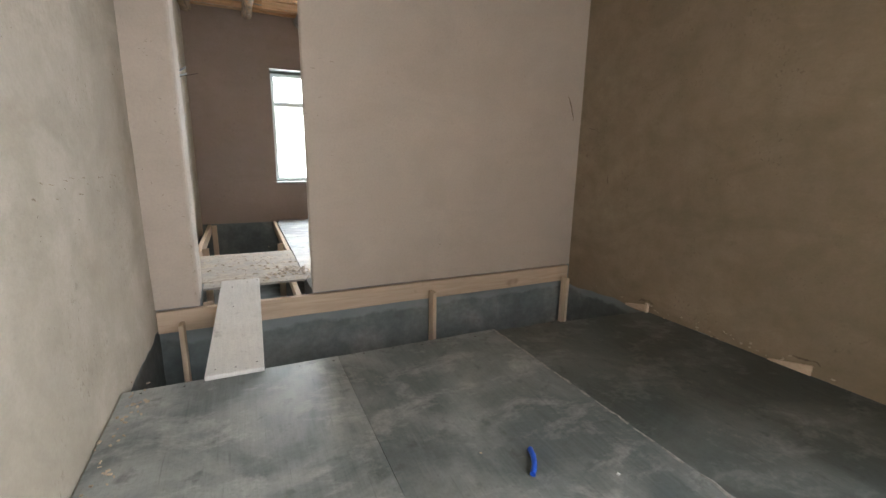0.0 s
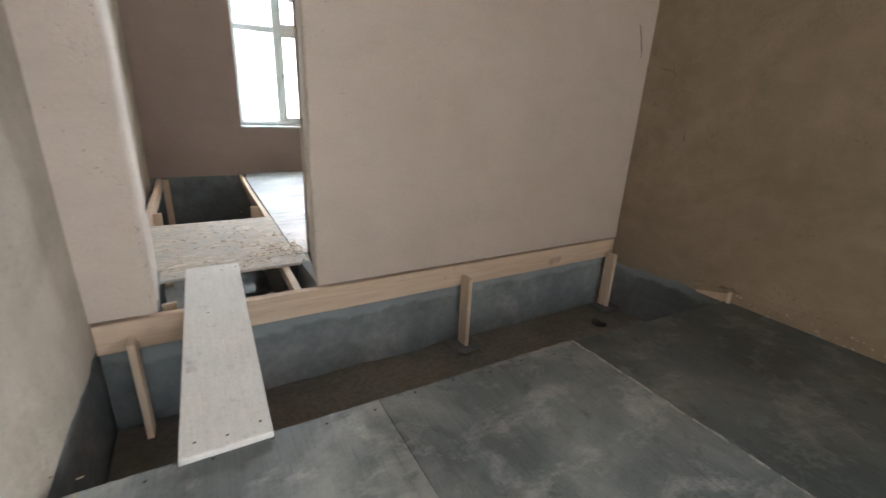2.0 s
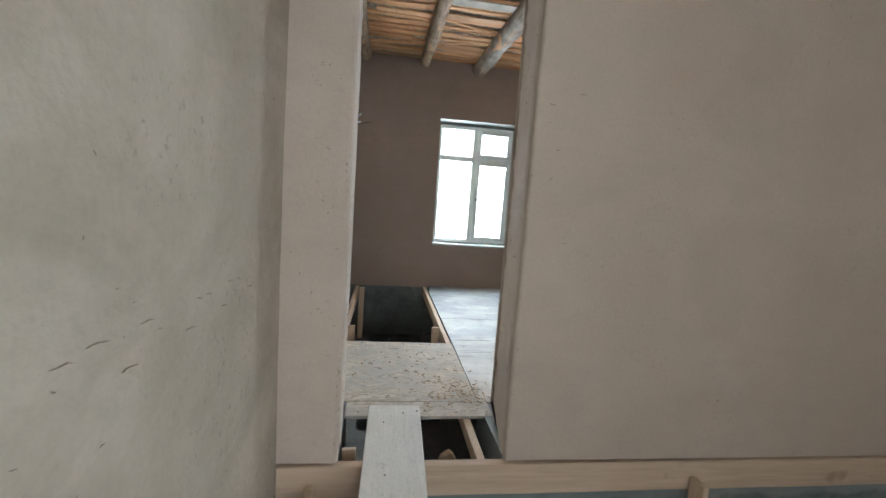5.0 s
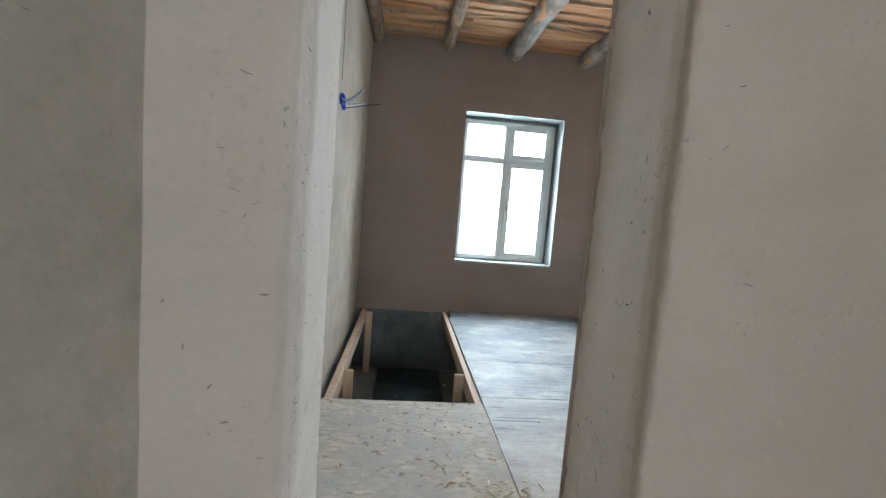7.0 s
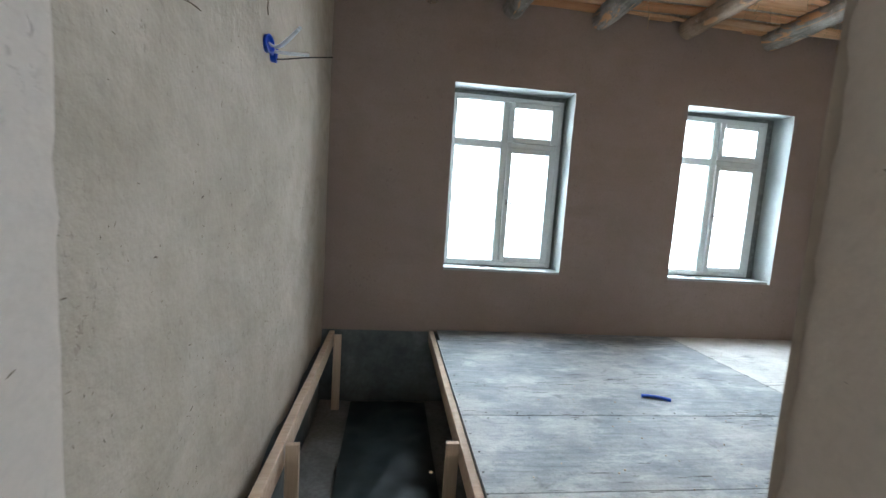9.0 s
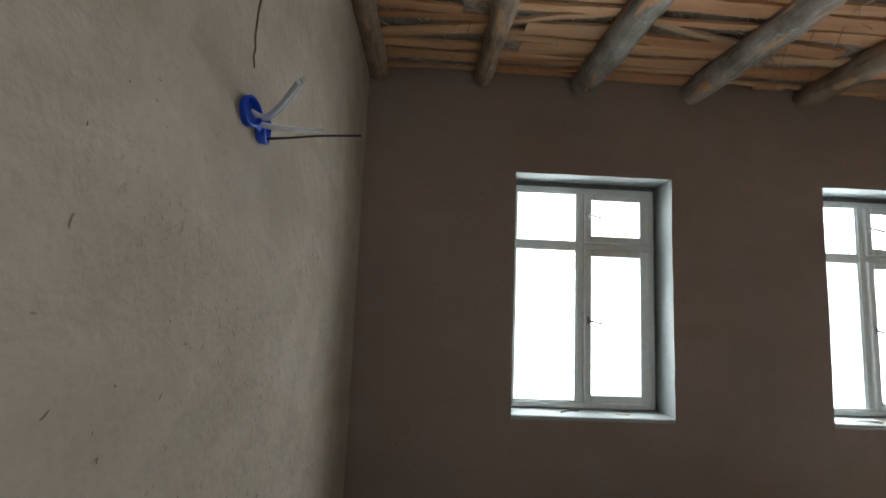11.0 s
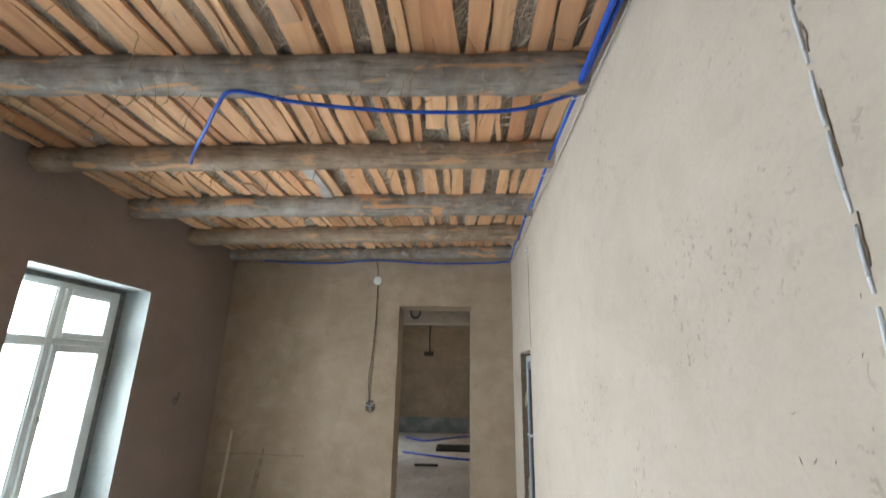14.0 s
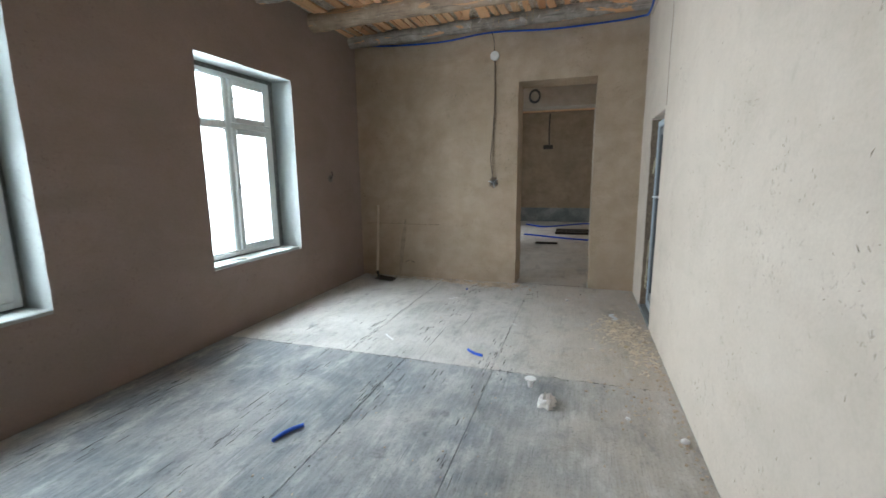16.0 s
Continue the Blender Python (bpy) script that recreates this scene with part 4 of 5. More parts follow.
for x0, x1 in ((0.001, 0.011), (GW - 0.011, GW - 0.001)):
    bm = boxed(x0, x1, -0.05, 0.052, 0.036, GH + 0.02, 0)
    bmesh.ops.subdivide_edges(bm, edges=[e for e in bm.edges if e.calc_length() > 1], cuts=60)
    part("reveal_packing", wobble(bm, 0.008, 16, x0), GROOVE, gd, "raw dark clay in the door reveal")
rnd = random.Random(8)
for i, z in enumerate((0.34, 0.62, 1.46)):
    bm = bmesh.new()
    bmesh.ops.create_icosphere(bm, subdivisions=3, radius=1, matrix=Matrix.LocRotScale((GW - 0.014, rnd.uniform(0.010, 0.024), z), None, (0.006, 0.010, rnd.uniform(0.08, 0.15))))
    part("foam", wobble(bm, 0.012, 20, i), FOAM, gd, "dried yellow mounting foam", 60)


# ---------------------------------------------------------------- wiring
def relief(u, z, plane):
    """The unevenness of a wall's plaster at one place."""
    front, s = (YA, 1) if plane == YB else (plane, 0)
    if plane not in (YA, YB, XL, XE, XA, YN):
        return 0.0
    return 0.005 * (noise.noise((u * 1.1, z * 1.1, front * 3 + s)) + 0.5 * noise.noise((u * 4, z * 4, front + s * 9)))


def chase(name, axis, plane, pts, width, label, out=1, seed=0, mat=None):
    """A rough groove cut in a wall, its clay bed just proud of the plaster. pts: (along, z)."""
    rnd = random.Random(seed)
    fine = []
    for (a, b), (c, d) in zip(pts, pts[1:]):
        n = max(2, int(math.hypot(c - a, d - b) / 0.025))
        fine += [(a + (c - a) * i / n, b + (d - b) * i / n) for i in range(n)]
    fine.append(pts[-1])
    bm = bmesh.new()
    rows = []
    for i, (u, z) in enumerate(fine):
        w = width * (0.25 if i in (0, len(fine) - 1) else rnd.uniform(0.5, 1.25))
        o = rnd.gauss(0, width * 0.25)
        a, b = fine[max(i - 1, 0)], fine[min(i + 1, len(fine) - 1)]
        run_u, run_z = b[0] - a[0], b[1] - a[1]
        size = math.hypot(run_u, run_z)
        nu, nz = abs(run_z) / size, -run_u / size * (1 if run_z >= 0 else -1)
        row = []
        for s, d in ((-1, -0.003), (-0.4, 0.003), (0.4, 0.003), (1, -0.003)):
            off, p = o + s * w / 2, plane + relief(u, z, plane) + out * d
            uu, zz = u + off * nu, z + off * nz
            row.append(bm.verts.new((uu, p, zz) if axis == "x" else (p, uu, zz)))
        rows.append(row)
    for a, b in zip(rows, rows[1:]):
        for k in range(3):
            bm.faces.new((a[k], a[k + 1], b[k + 1], b[k]))
    bmesh.ops.recalc_face_normals(bm, faces=bm.faces)
    return tagged(mesh_object(name, bm, mat or GROOVE), label, "groove", kind="structure")


NICK = plain("nicked_clay", (0.19, 0.155, 0.12), 0.95, vary=0.35, scale=50)


def nicks(name, axis, place, out, regions, count, slant, label, seed, size=1.0):
    """Straw nicks and gouges in plaster: small dark lens-shaped slits."""
    rnd = random.Random(seed)
    bm = bmesh.new()
    spots = []
    for _ in range(count):
        u0, u1, z0, z1 = rnd.choice(regions)
        if rnd.random() < 0.3 or not spots:
            spots.append((rnd.uniform(u0, u1), rnd.uniform(z0, z1)))
            spots[:] = spots[-14:]
            u, z = spots[-1]
        else:
            at = rnd.choice(spots)
            u, z = at[0] + rnd.gauss(0, 0.07), at[1] + rnd.gauss(0, 0.10)
            if not (any(r[0] <= u <= r[1] and r[2] <= z <= r[3] for r in regions)):
                continue
        plane = place(u) if callable(place) else place + relief(u, z, place)
        big = rnd.random()
        L = size * (rnd.uniform(0.003, 0.008) if big < 0.86 else rnd.uniform(0.008, 0.014))
        T = L * rnd.uniform(0.10, 0.32) / size ** 2
        a = radians(rnd.gauss(slant, 45 / size ** 2))
        bend = rnd.uniform(-0.25, 0.25) * L
        mid = bm.verts.new((u, plane + out * 0.0022, z) if axis == "x" else (plane + out * 0.0022, u, z))
        ring = []
        for k in range(8):
            t = 2 * math.pi * k / 8
            p, q = L * math.cos(t) * rnd.uniform(0.75, 1.1), T * math.sin(t) * rnd.uniform(0.6, 1.2) + bend * math.cos(t) ** 2
            uu, zz = u + p * math.cos(a) - q * math.sin(a), z + p * math.sin(a) + q * math.cos(a)
            ring.append(bm.verts.new((uu, plane + out * 0.001, zz) if axis == "x" else (plane + out * 0.001, uu, zz)))
        for k in range(8):
            bm.faces.new((mid, ring[k], ring[(k + 1) % 8]))
    bmesh.ops.recalc_face_normals(bm, faces=bm.faces)
    return tagged(mesh_object(name, bm, NICK), label, "nicks", kind="stuff")


nicks("plaster_nicks", "x", YB, 1, [(0.9, 4.2, 0.05, 2.2), (1.0, 3.0, 0.1, 1.6)], 190, 95, "small dark nicks in the clay plaster", 3, 1.2)
nicks("plaster_nicks", "y", XL, 1, [(5.0, 8.3, 0.0, 2.6), (5.0, 7.4, 0.2, 2.0), (5.2, 8.0, 0.0, 1.4)], 430, 25, "small dark nicks in the clay plaster", 4)
nicks("plaster_nicks", "y", lambda y: -0.26 - (y - YA) * 0.054 + 0.0065, 1, [(4.38, 4.76, 0.2, 2.2)], 60, 5, "small dark nicks in the doorway plaster", 6)
nicks("plaster_nicks", "x", YA, -1, [(-0.5, -0.3, 0.1, 2.2), (0.62, 3.1, 0.05, 2.1)], 16, 70, "small dark nicks in the clay plaster", 7)
nicks("plaster_nicks", "x", YN, -1, [(-0.4, 0.5, 0.3, 2.6), (2.0, 2.8, 0.3, 2.6)], 26, 90, "small dark nicks in the clay plaster", 8)
nicks("plaster_nicks", "y", XE, -1, [(6.3, 8.3, 0.05, 1.0)], 24, 0, "small dark nicks in the clay plaster", 9)

nicks("plaster_nicks", "y", lambda y: 0.535 + (y - YA) * 0.185 - 0.0065, -1, [(4.32, 4.76, 0.15, 2.2)], 80, 15, "small dark nicks in the doorway plaster", 10)
nicks("plaster_nicks", "y", XL, 1, [(2.4, 4.18, 0.3, 1.9)], 36, 5, "small dark nicks in the clay plaster", 13, 1.2)
nicks("plaster_nicks", "x", YA, -1, [(-0.42, -0.30, 0.5, 1.8), (0.60, 0.80, 0.5, 1.8)], 45, 3, "straw slits along the doorway corners", 14, 1.5)
nicks("plaster_nicks", "y", -0.2605, 1, [(4.25, 4.33, 0.5, 1.8)], 45, 3, "straw slits along the doorway corners", 15, 1.6)
nicks("plaster_nicks", "y", 0.537, -1, [(4.245, 4.27, 0.5, 1.8)], 25, 3, "straw slits along the doorway corners", 16, 1.7)

# blue box with tubes on the side wall
jb = thing("junction_box", XL, 6.475, 1.915, "pair of blue plastic junction boxes set crookedly in the wall", "junction box")
for y, z, tip in ((-0.052, 0.008, -12), (0.045, -0.004, 9)):
    bm = lathe(bmesh.new(), [(0.034, -0.035), (0.040, 0.018), (0.041, 0.024), (0.035, 0.025), (0.031, 0.012), (0.012, 0.010)], 20, (0.0, y, z), Euler((0, radians(90), radians(tip))).to_matrix().to_4x4())
    part("box", wobble(bm, 0.005, 24, y), BLUE_BOX, jb, "round blue plastic back box", 50)
bm = boxed(0.004, 0.022, -0.022, 0.020, -0.020, 0.022, 0.005)
part("bridge", wobble(bm, 0.004, 30), BLUE_BOX, jb, "blue plastic link between the boxes")
for pts in ([(0.0, -0.04, 0.02), (0.04, -0.02, 0.01), (0.09, -0.06, 0.025), (0.165, -0.15, 0.05)], [(0.0, -0.03, 0.01), (0.045, -0.01, 0.012), (0.10, -0.05, 0.035), (0.17, -0.135, 0.065)]):
    part("cable", tube(pts, 0.0075), PALE_TUBE, jb, "pale sheathed cable end", 60)
part("cable", tube([(0.0, 0.0, 0.0), (0.05, 0.01, -0.005), (0.10, 0.06, 0.01), (0.15, 0.15, 0.04)], 0.0085), PALE_TUBE, jb, "pale sheathed cable end", 60)
part("wire", tube([(0.0, 0.04, -0.03), (0.05, 0.06, -0.02), (0.15, 0.13, 0.02), (0.258, 0.223, 0.062)], 0.0035, sides=6), BLACK, jb, "thin black wire")
chase("wall_groove_1", "y", XL, [(6.44, 2.06), (6.45, 2.3), (6.43, 2.6), (6.45, 3.1)], 0.016, "dark groove cut in the plaster above a box", seed=2)
chase("wall_groove_2", "y", XL, [(5.48, 1.763), (5.62, 1.772), (5.757, 1.787)], 0.008, "short crack in the plaster", seed=3)

# blue conduit along the partition, the end wall and one beam
run = thing("conduit", 2.2, YB + 0.03, 3.13, "blue plastic conduit tied along the top of the partition", "conduit")
o = Vector((2.2, YB + 0.03, 3.13))


def rel(pts, at):
    return [Vector(p) - at for p in pts]


yy = YB + 0.035
part("tube", tube(rel([(2.2, yy, 3.13), (2.7, yy + 0.01, 3.115), (3.1, yy, 3.13), (3.6, yy, 3.105), (4.0, yy, 3.135), (4.5, yy, 3.10), (4.95, yy, 3.12), (5.3, yy, 3.06), (5.5, yy + 0.01, 3.06)], o), 0.0105), BLUE, run, smooth=60)
for dy, dz in ((0.0, 0.0), (0.018, 0.012), (0.004, 0.014), (0.022, -0.012)):
    part("tube", tube(rel([(-0.45, yy + dy, 3.06 + dz), (0.4, yy + dy * 1.4, 3.06 + dz), (1.0, yy + dy, 3.085 + dz), (1.6, yy + dy * 1.3, 3.085 + dz), (2.2, yy + dy * 0.4, 3.13 + dz * 0.3)], o), 0.0125), BLUE, run, smooth=60)
for x in (1.25, 2.2, 3.1, 4.0, 4.95):
    bm = tube(rel([(x - 0.02, YB + 0.002, 3.10), (x, YB + 0.06, 3.095), (x + 0.02, YB + 0.066, 3.15), (x + 0.03, YB + 0.004, 3.16)], o), 0.003, sides=6)
    part("tie", bm, PALE_TUBE, run, "pale wire tie")
xx = XE - 0.03
lead = thing("cable", 2.2, YB + 0.012, 3.05, "dull thin cable along the top of the partition", "cable")
part("sheath", tube([(-2.6, 0, -0.02), (-1.8, 0.002, -0.03), (-1.0, 0.0, -0.01), (-0.3, 0.003, 0.01), (0.4, 0.0, 0.0), (1.2, 0.002, 0.012), (2.0, 0.0, 0.0), (2.7, 0.002, -0.01), (3.2, 0.004, -0.02)], 0.0045, sides=6), LEAD, lead, smooth=60)
o2 = Vector((xx, 6.6, 3.07))
run2 = thing("conduit", *o2, "blue plastic conduit sagging along the end wall", "conduit")
part("tube", tube(rel([(5.5, yy + 0.01, 3.06), (xx, 4.90, 3.085), (xx, 5.15, 3.065), (xx, 5.85, 3.055), (xx, 6.58, 3.09), (xx, 7.2, 3.045), (xx, 7.95, 3.07), (xx, 8.40, 3.13)], o2), 0.0105), BLUE, run2, smooth=60)
o3 = Vector((2.2, yy, 3.13))
run3 = thing("conduit", *o3, "blue plastic conduit tied under a log beam, slung to the next", "conduit")
part("tube", tube(rel([(2.2, yy, 3.13), (2.225, 5.15, 3.052), (2.215, 5.6, 3.032), (2.19, 6.0, 3.042), (2.115, 6.30, 3.034), (2.03, 6.56, 3.036), (2.10, 6.68, 3.005), (2.30, 6.86, 2.985), (2.55, 7.08, 3.00), (2.80, 7.27, 3.045)], o3), 0.0105), BLUE, run3, smooth=60)


def lamp_box(name, x, y, z, rx, ry, label, deep=0.03, r=0.055):
    ob = thing(name, x, y, z, label, "junction box")
    bm = lathe(bmesh.new(), [(r * 0.98, 0), (r, deep * 0.6), (r * 0.93, deep), (r * 0.5, deep * 1.12), (0.002, deep * 1.15)], 28, turn=Euler((radians(rx), radians(ry), 0)).to_matrix().to_4x4())
    part("cover", bm, WHITE, ob, smooth=40)
    return ob


lamp_box("round_box", XE, 6.52, 2.825, 0, -90, "round white plastic box cover on the end wall")
rb = lamp_box("round_box", 0.985, YB + 0.01, 2.755, -98, 8, "white plastic box cover hanging on the partition", 0.028, 0.046)
wall_wire = thing("cable", XE, 6.52, 2.0, "thin dark cable in a groove down to a socket", "cable")
o4 = Vector((XE, 6.52, 2.0))
part("wire", tube(rel([(XE - 0.008, 6.52, 2.80), (XE - 0.01, 6.515, 2.4), (XE - 0.012, 6.535, 1.9), (XE - 0.014, 6.56, 1.6), (XE - 0.02, 6.525, 1.36)], o4), 0.0032), BLACK, wall_wire)
part("wire", tube(rel([(XE - 0.008, 6.512, 2.80), (XE - 0.01, 6.505, 2.3), (XE - 0.012, 6.53, 1.8), (XE - 0.02, 6.54, 1.36)], o4), 0.0024), GROOVE, wall_wire)
part("wire", tube(rel([(XE - 0.008, 6.525, 2.87), (XE - 0.01, 6.53, 3.0), (XE - 0.012, 6.56, 3.10)], o4), 0.005), BLACK, wall_wire)
chase("wall_groove_3", "y", XE, [(6.52, 2.78), (6.51, 2.2), (6.53, 1.4)], 0.012, "groove cut in the plaster for a cable", -1, 5)
ring = bmesh.new()
hub = ring.verts.new((XE - 0.004, 6.52, 1.305))
rim = [ring.verts.new((XE + 0.004, 6.52 + r * math.cos(a), 1.305 + 1.25 * r * math.sin(a))) for a, r in ((2 * math.pi * i / 22, 0.062 + 0.022 * noise.noise((i * 0.9, 4, 1))) for i in range(22))]
inner = [ring.verts.new((XE - 0.010, 6.52 + (v.co.y - 6.52) * 0.8, 1.305 + (v.co.z - 1.305) * 0.8)) for v in rim]
for k in range(22):
    ring.faces.new((rim[k], rim[(k + 1) % 22], inner[(k + 1) % 22], inner[k]))
    ring.faces.new((inner[k], inner[(k + 1) % 22], hub))
bmesh.ops.recalc_face_normals(ring, faces=ring.faces)
tagged(mesh_object("wall_break", ring, GROOVE), "broken raw clay round a socket box", "groove", kind="structure")
sk = thing("socket_box", XE, 6.52, 1.305, "open socket box with cable ends, ringed by broken plaster", "socket")
bm = lathe(bmesh.new(), [(0.034, -0.01), (0.037, 0.018), (0.030, 0.018), (0.027, 0.012)], 18, turn=Euler((0, radians(-90), 0)).to_matrix().to_4x4())
part("box", bm, SEAL, sk, smooth=40)
for a in range(6):
    t = a * 1.05 + 0.3
    part("wire", tube([(-0.004, 0.0, 0.0), (-0.035, 0.03 * math.cos(t), 0.03 * math.sin(t)), (-0.02, 0.065 * math.cos(t), 0.065 * math.sin(t))], 0.004, sides=6), BLACK if a % 2 else PALE_TUBE, sk)

# cable let into the partition near the doorway
pc = thing("cable", 1.0, YB, 2.0, "pale cable bedded in a jagged groove down the partition", "cable")
o5 = Vector((1.0, YB, 2.0))
yc = YB + 0.008
line = [(1.002, 2.70), (0.980, 2.669), (0.964, 2.585), (0.957, 2.457), (0.951, 2.32), (0.948, 2.22), (0.941, 2.0), (0.936, 1.8), (0.936, 1.6), (0.933, 1.46)]


def along(line, z):
    for (a, b), (c, d) in zip(line, line[1:]):
        if d <= z <= b:
            return a + (c - a) * (b - z) / (b - d)
    return line[-1][0]


for z1, z0 in ((2.70, 2.60), (2.585, 2.44), (2.425, 2.28), (2.265, 2.15), (2.14, 1.99), (1.97, 1.86), (1.84, 1.66), (1.65, 1.47)):
    zs = [z1 + (z0 - z1) * i / 4 for i in range(5)]
    part("sheath", tube(rel([(along(line, z), YB + relief(along(line, z), z, YB) + (0.0 if i in (0, 4) else 0.0025), z) for i, z in enumerate(zs)], o5), 0.0034), PALE_TUBE, pc, "pale cable showing between dabs of plaster", 60)
part("sheath", tube(rel([(0.93, yc, 1.40), (0.955, yc + 0.02, 1.405), (0.995, yc + 0.035, 1.415), (1.04, yc + 0.04, 1.437)], o5), 0.0065), PALE_TUBE, pc, "pale cable end standing out from the wall", 60)
for i, (z1, z0) in enumerate(((2.61, 2.50), (2.46, 2.41), (2.37, 2.30), (2.22, 2.07), (1.99, 1.90), (1.80, 1.72), (1.64, 1.50))):
    chase("wall_groove_%d" % (20 + i), "x", YB, [(along(line, z1) - 0.008, z1), (along(line, (z0 + z1) / 2) - 0.010, (z0 + z1) / 2), (along(line, z0) - 0.007, z0)], 0.0055, "jagged edge of a groove cut for a cable", 1, 60 + i)
chase("wall_groove_5", "x", YB, [(4.22, 2.80), (4.235, 2.4), (4.23, 1.95)], 0.010, "thin groove in the plaster above the glass door", 1, 7)
chase("wall_groove_6", "x", YA, [(3.0, 1.68), (3.06, 1.58), (3.085, 1.46)], 0.016, "dark gouge in the plaster", -1, 8)
chase("wall_groove_7", "y", XA, [(3.78, 0.95), (3.77, 0.87)], 0.010, "dark gouge in the plaster", -1, 9)
chase("wall_groove_8", "y", XA, [(4.08, 1.39), (3.98, 1.36), (3.93, 1.34)], 0.010, "dark gouge in the plaster", -1, 10)
chase("wall_groove_9", "y", XE, [(8.35, 0.745), (7.9, 0.75), (7.4, 0.742), (7.25, 0.745)], 0.008, "levelling scratch across the plaster", -1, 11)
chase("wall_groove_10", "y", XE, [(7.78, 0.20), (7.70, 0.235), (7.62, 0.20)], 0.016, "dark gouge in the plaster", -1, 12)
# darker clay for a slanting streak on the end wall and trowel scratches
DARK_STREAK = plain("dark_clay_streak", (0.29, 0.235, 0.175), 0.9, vary=0.3, scale=14)
smear = bmesh.new()
cols = []
for i in range(41):
    z = 0.83 - 0.81 * i / 40
    y, half = 7.75 + 0.11 * i / 40 + 0.006 * noise.noise((z * 5, 1, 2)), 0.034 * (1 - abs(i / 20 - 1) ** 4) + 0.006 * noise.noise((z * 9, 4, 2))
    cols.append([smear.verts.new((XE + relief(y + half * k, z, XE) - (0.003 if abs(k) < 0.9 else -0.001), y + half * k, z)) for k in (-1, -0.5, 0, 0.5, 1)])
for a, b in zip(cols, cols[1:]):
    for k in range(4):
        smear.faces.new((a[k], a[k + 1], b[k + 1], b[k]))
tagged(mesh_object("trim_3", smear, DARK_STREAK, smooth=60), "dark slanting streak down the plaster", "stain", kind="structure")
rnd = random.Random(41)
for i in range(16):      # broken trowel scratches
    y = 2.62 + 0.075 * i + rnd.gauss(0, 0.02)
    z = (0.995 if i % 3 else 0.93) - 0.02 * (y - 2.6) + rnd.gauss(0, 0.012)
    L = rnd.uniform(0.02, 0.06)
    chase("wall_groove_%d" % (40 + i), "y", XL, [(y, z), (y + L / 2, z + rnd.gauss(0, 0.003)), (y + L, z - 0.006)], 0.0035, "thin trowel scratch in the plaster", 1, 70 + i, DARK_STREAK)
scrap = thing("board_scrap", -0.215, 4.36, -0.183, "pale broken board scrap standing under the doorway", "board")
part("board", wobble(boxed(-0.04, 0.03, 0.0, 0.022, 0, 0.15, 0.003), 0.006, 9), LUMBER_UP, scrap)
lamp_box("round_box", 4.24, YB, 2.86, -90, 0, "small white plastic box above the glass door", 0.02, 0.03)

# ---------------------------------------------------------------- joist ends in the side wall of the first room
for y, lab in ((3.30, "bare pine joist end in a broken wall pocket"), (2.12, "bare pine joist end in a broken wall pocket")):
    je = thing("joist_end", XA - 0.03, y, -0.186, lab, "joist")
    bm = boxed(0.012, 0.036, -0.13, 0.11, -0.01, 0.065, 0.004)
    for v in bm.verts:
        if v.co.y > 0 and v.co.z > 0.03:
            v.co.z -= 0.055
    part("block", wobble(bm, 0.004, 12, y), LUMBER, je)
    if y > 3:
        part("wedge", boxed(-0.012, 0.008, -0.14, -0.115, 0.0, 0.085, 0.003), LUMBER_UP, je)
    # shadow above the joist end, laid on as a dark strip
    chase("joist_shade_%d" % (1 if y > 3 else 2), "y", XA, [(y - 0.17, -0.10), (y - 0.12, -0.09), (y - 0.02, -0.105)], 0.022, "dark strip painting the shade above a joist end", -1, int(y))

# ---------------------------------------------------------------- tool and litter
sp = thing("shovel", 5.33, 8.02, 0.0, "old shovel with a pale wooden shaft leaning in the corner", "shovel")
part("shaft", tube([(0.0, 0.05, 0.045), (0.13, 0.085, 0.50), (0.265, 0.125, 1.0)], 0.017, sides=10, end_radius=0.015), SHAFT, sp, smooth=60)
bm = bmesh.new()
bmesh.ops.create_grid(bm, x_segments=8, y_segments=8, size=1)
for v in bm.verts:
    u, w = v.co.x, v.co.y
    v.co = Vector((-0.02 + 0.10 * u, -0.07 + 0.13 * w, 0.010 + 0.025 * u * u * (1 if w > -0.6 else 0.5) + 0.02 * max(0, w)))
bmesh.ops.solidify(bm, geom=bm.faces[:], thickness=0.004)
part("blade", bm, IRON, sp, "rusty dark steel blade", 60)
part("collar", tube([(0.0, 0.03, 0.03), (0.02, 0.055, 0.12)], 0.021, sides=10, curved=False), IRON, sp, smooth=60)


def offcut(x, y, z, length, rz, bend, label, r=0.011):
    ob = thing("conduit_offcut", x, y, z, label, "conduit offcut", rz=rz)
    part("tube", tube([(-length / 2, 0, r), (-length / 6, bend, r), (length / 5, bend, r), (length / 2, 0, r)], r, sides=12), BLUE, ob, smooth=60)
    return ob


offcut(1.96, 6.93, 0, 0.185, -22, 0.015, "short bent offcut of blue conduit on the grey sheets")
offcut(3.30, 6.20, 0, 0.16, 58, 0.012, "short bent offcut of blue conduit on the dusty sheets")
offcut(1.058, 1.97, -0.0995, 0.15, 58, -0.010, "short bent offcut of blue conduit on the dark floor")
offcut(5.15, 6.75, 0.0, 0.05, 10, 0.004, "tiny blue conduit scrap near the end wall", 0.009)

cup = thing("pipe_fitting", 2.89, 5.72, 0, "small white plastic pipe fitting lying on the floor", "fitting")
bm = lathe(bmesh.new(), [(0.016, 0), (0.018, 0.02), (0.018, 0.045), (0.036, 0.05), (0.038, 0.058), (0.030, 0.060)], 18)
part("body", bm, WHITE, cup, smooth=40)
bag = thing("plastic_bag", 2.70, 5.60, 0, "crumpled clear plastic bag on the floor", "plastic bag")
bm = bmesh.new()
bmesh.ops.create_grid(bm, x_segments=30, y_segments=24, size=1)
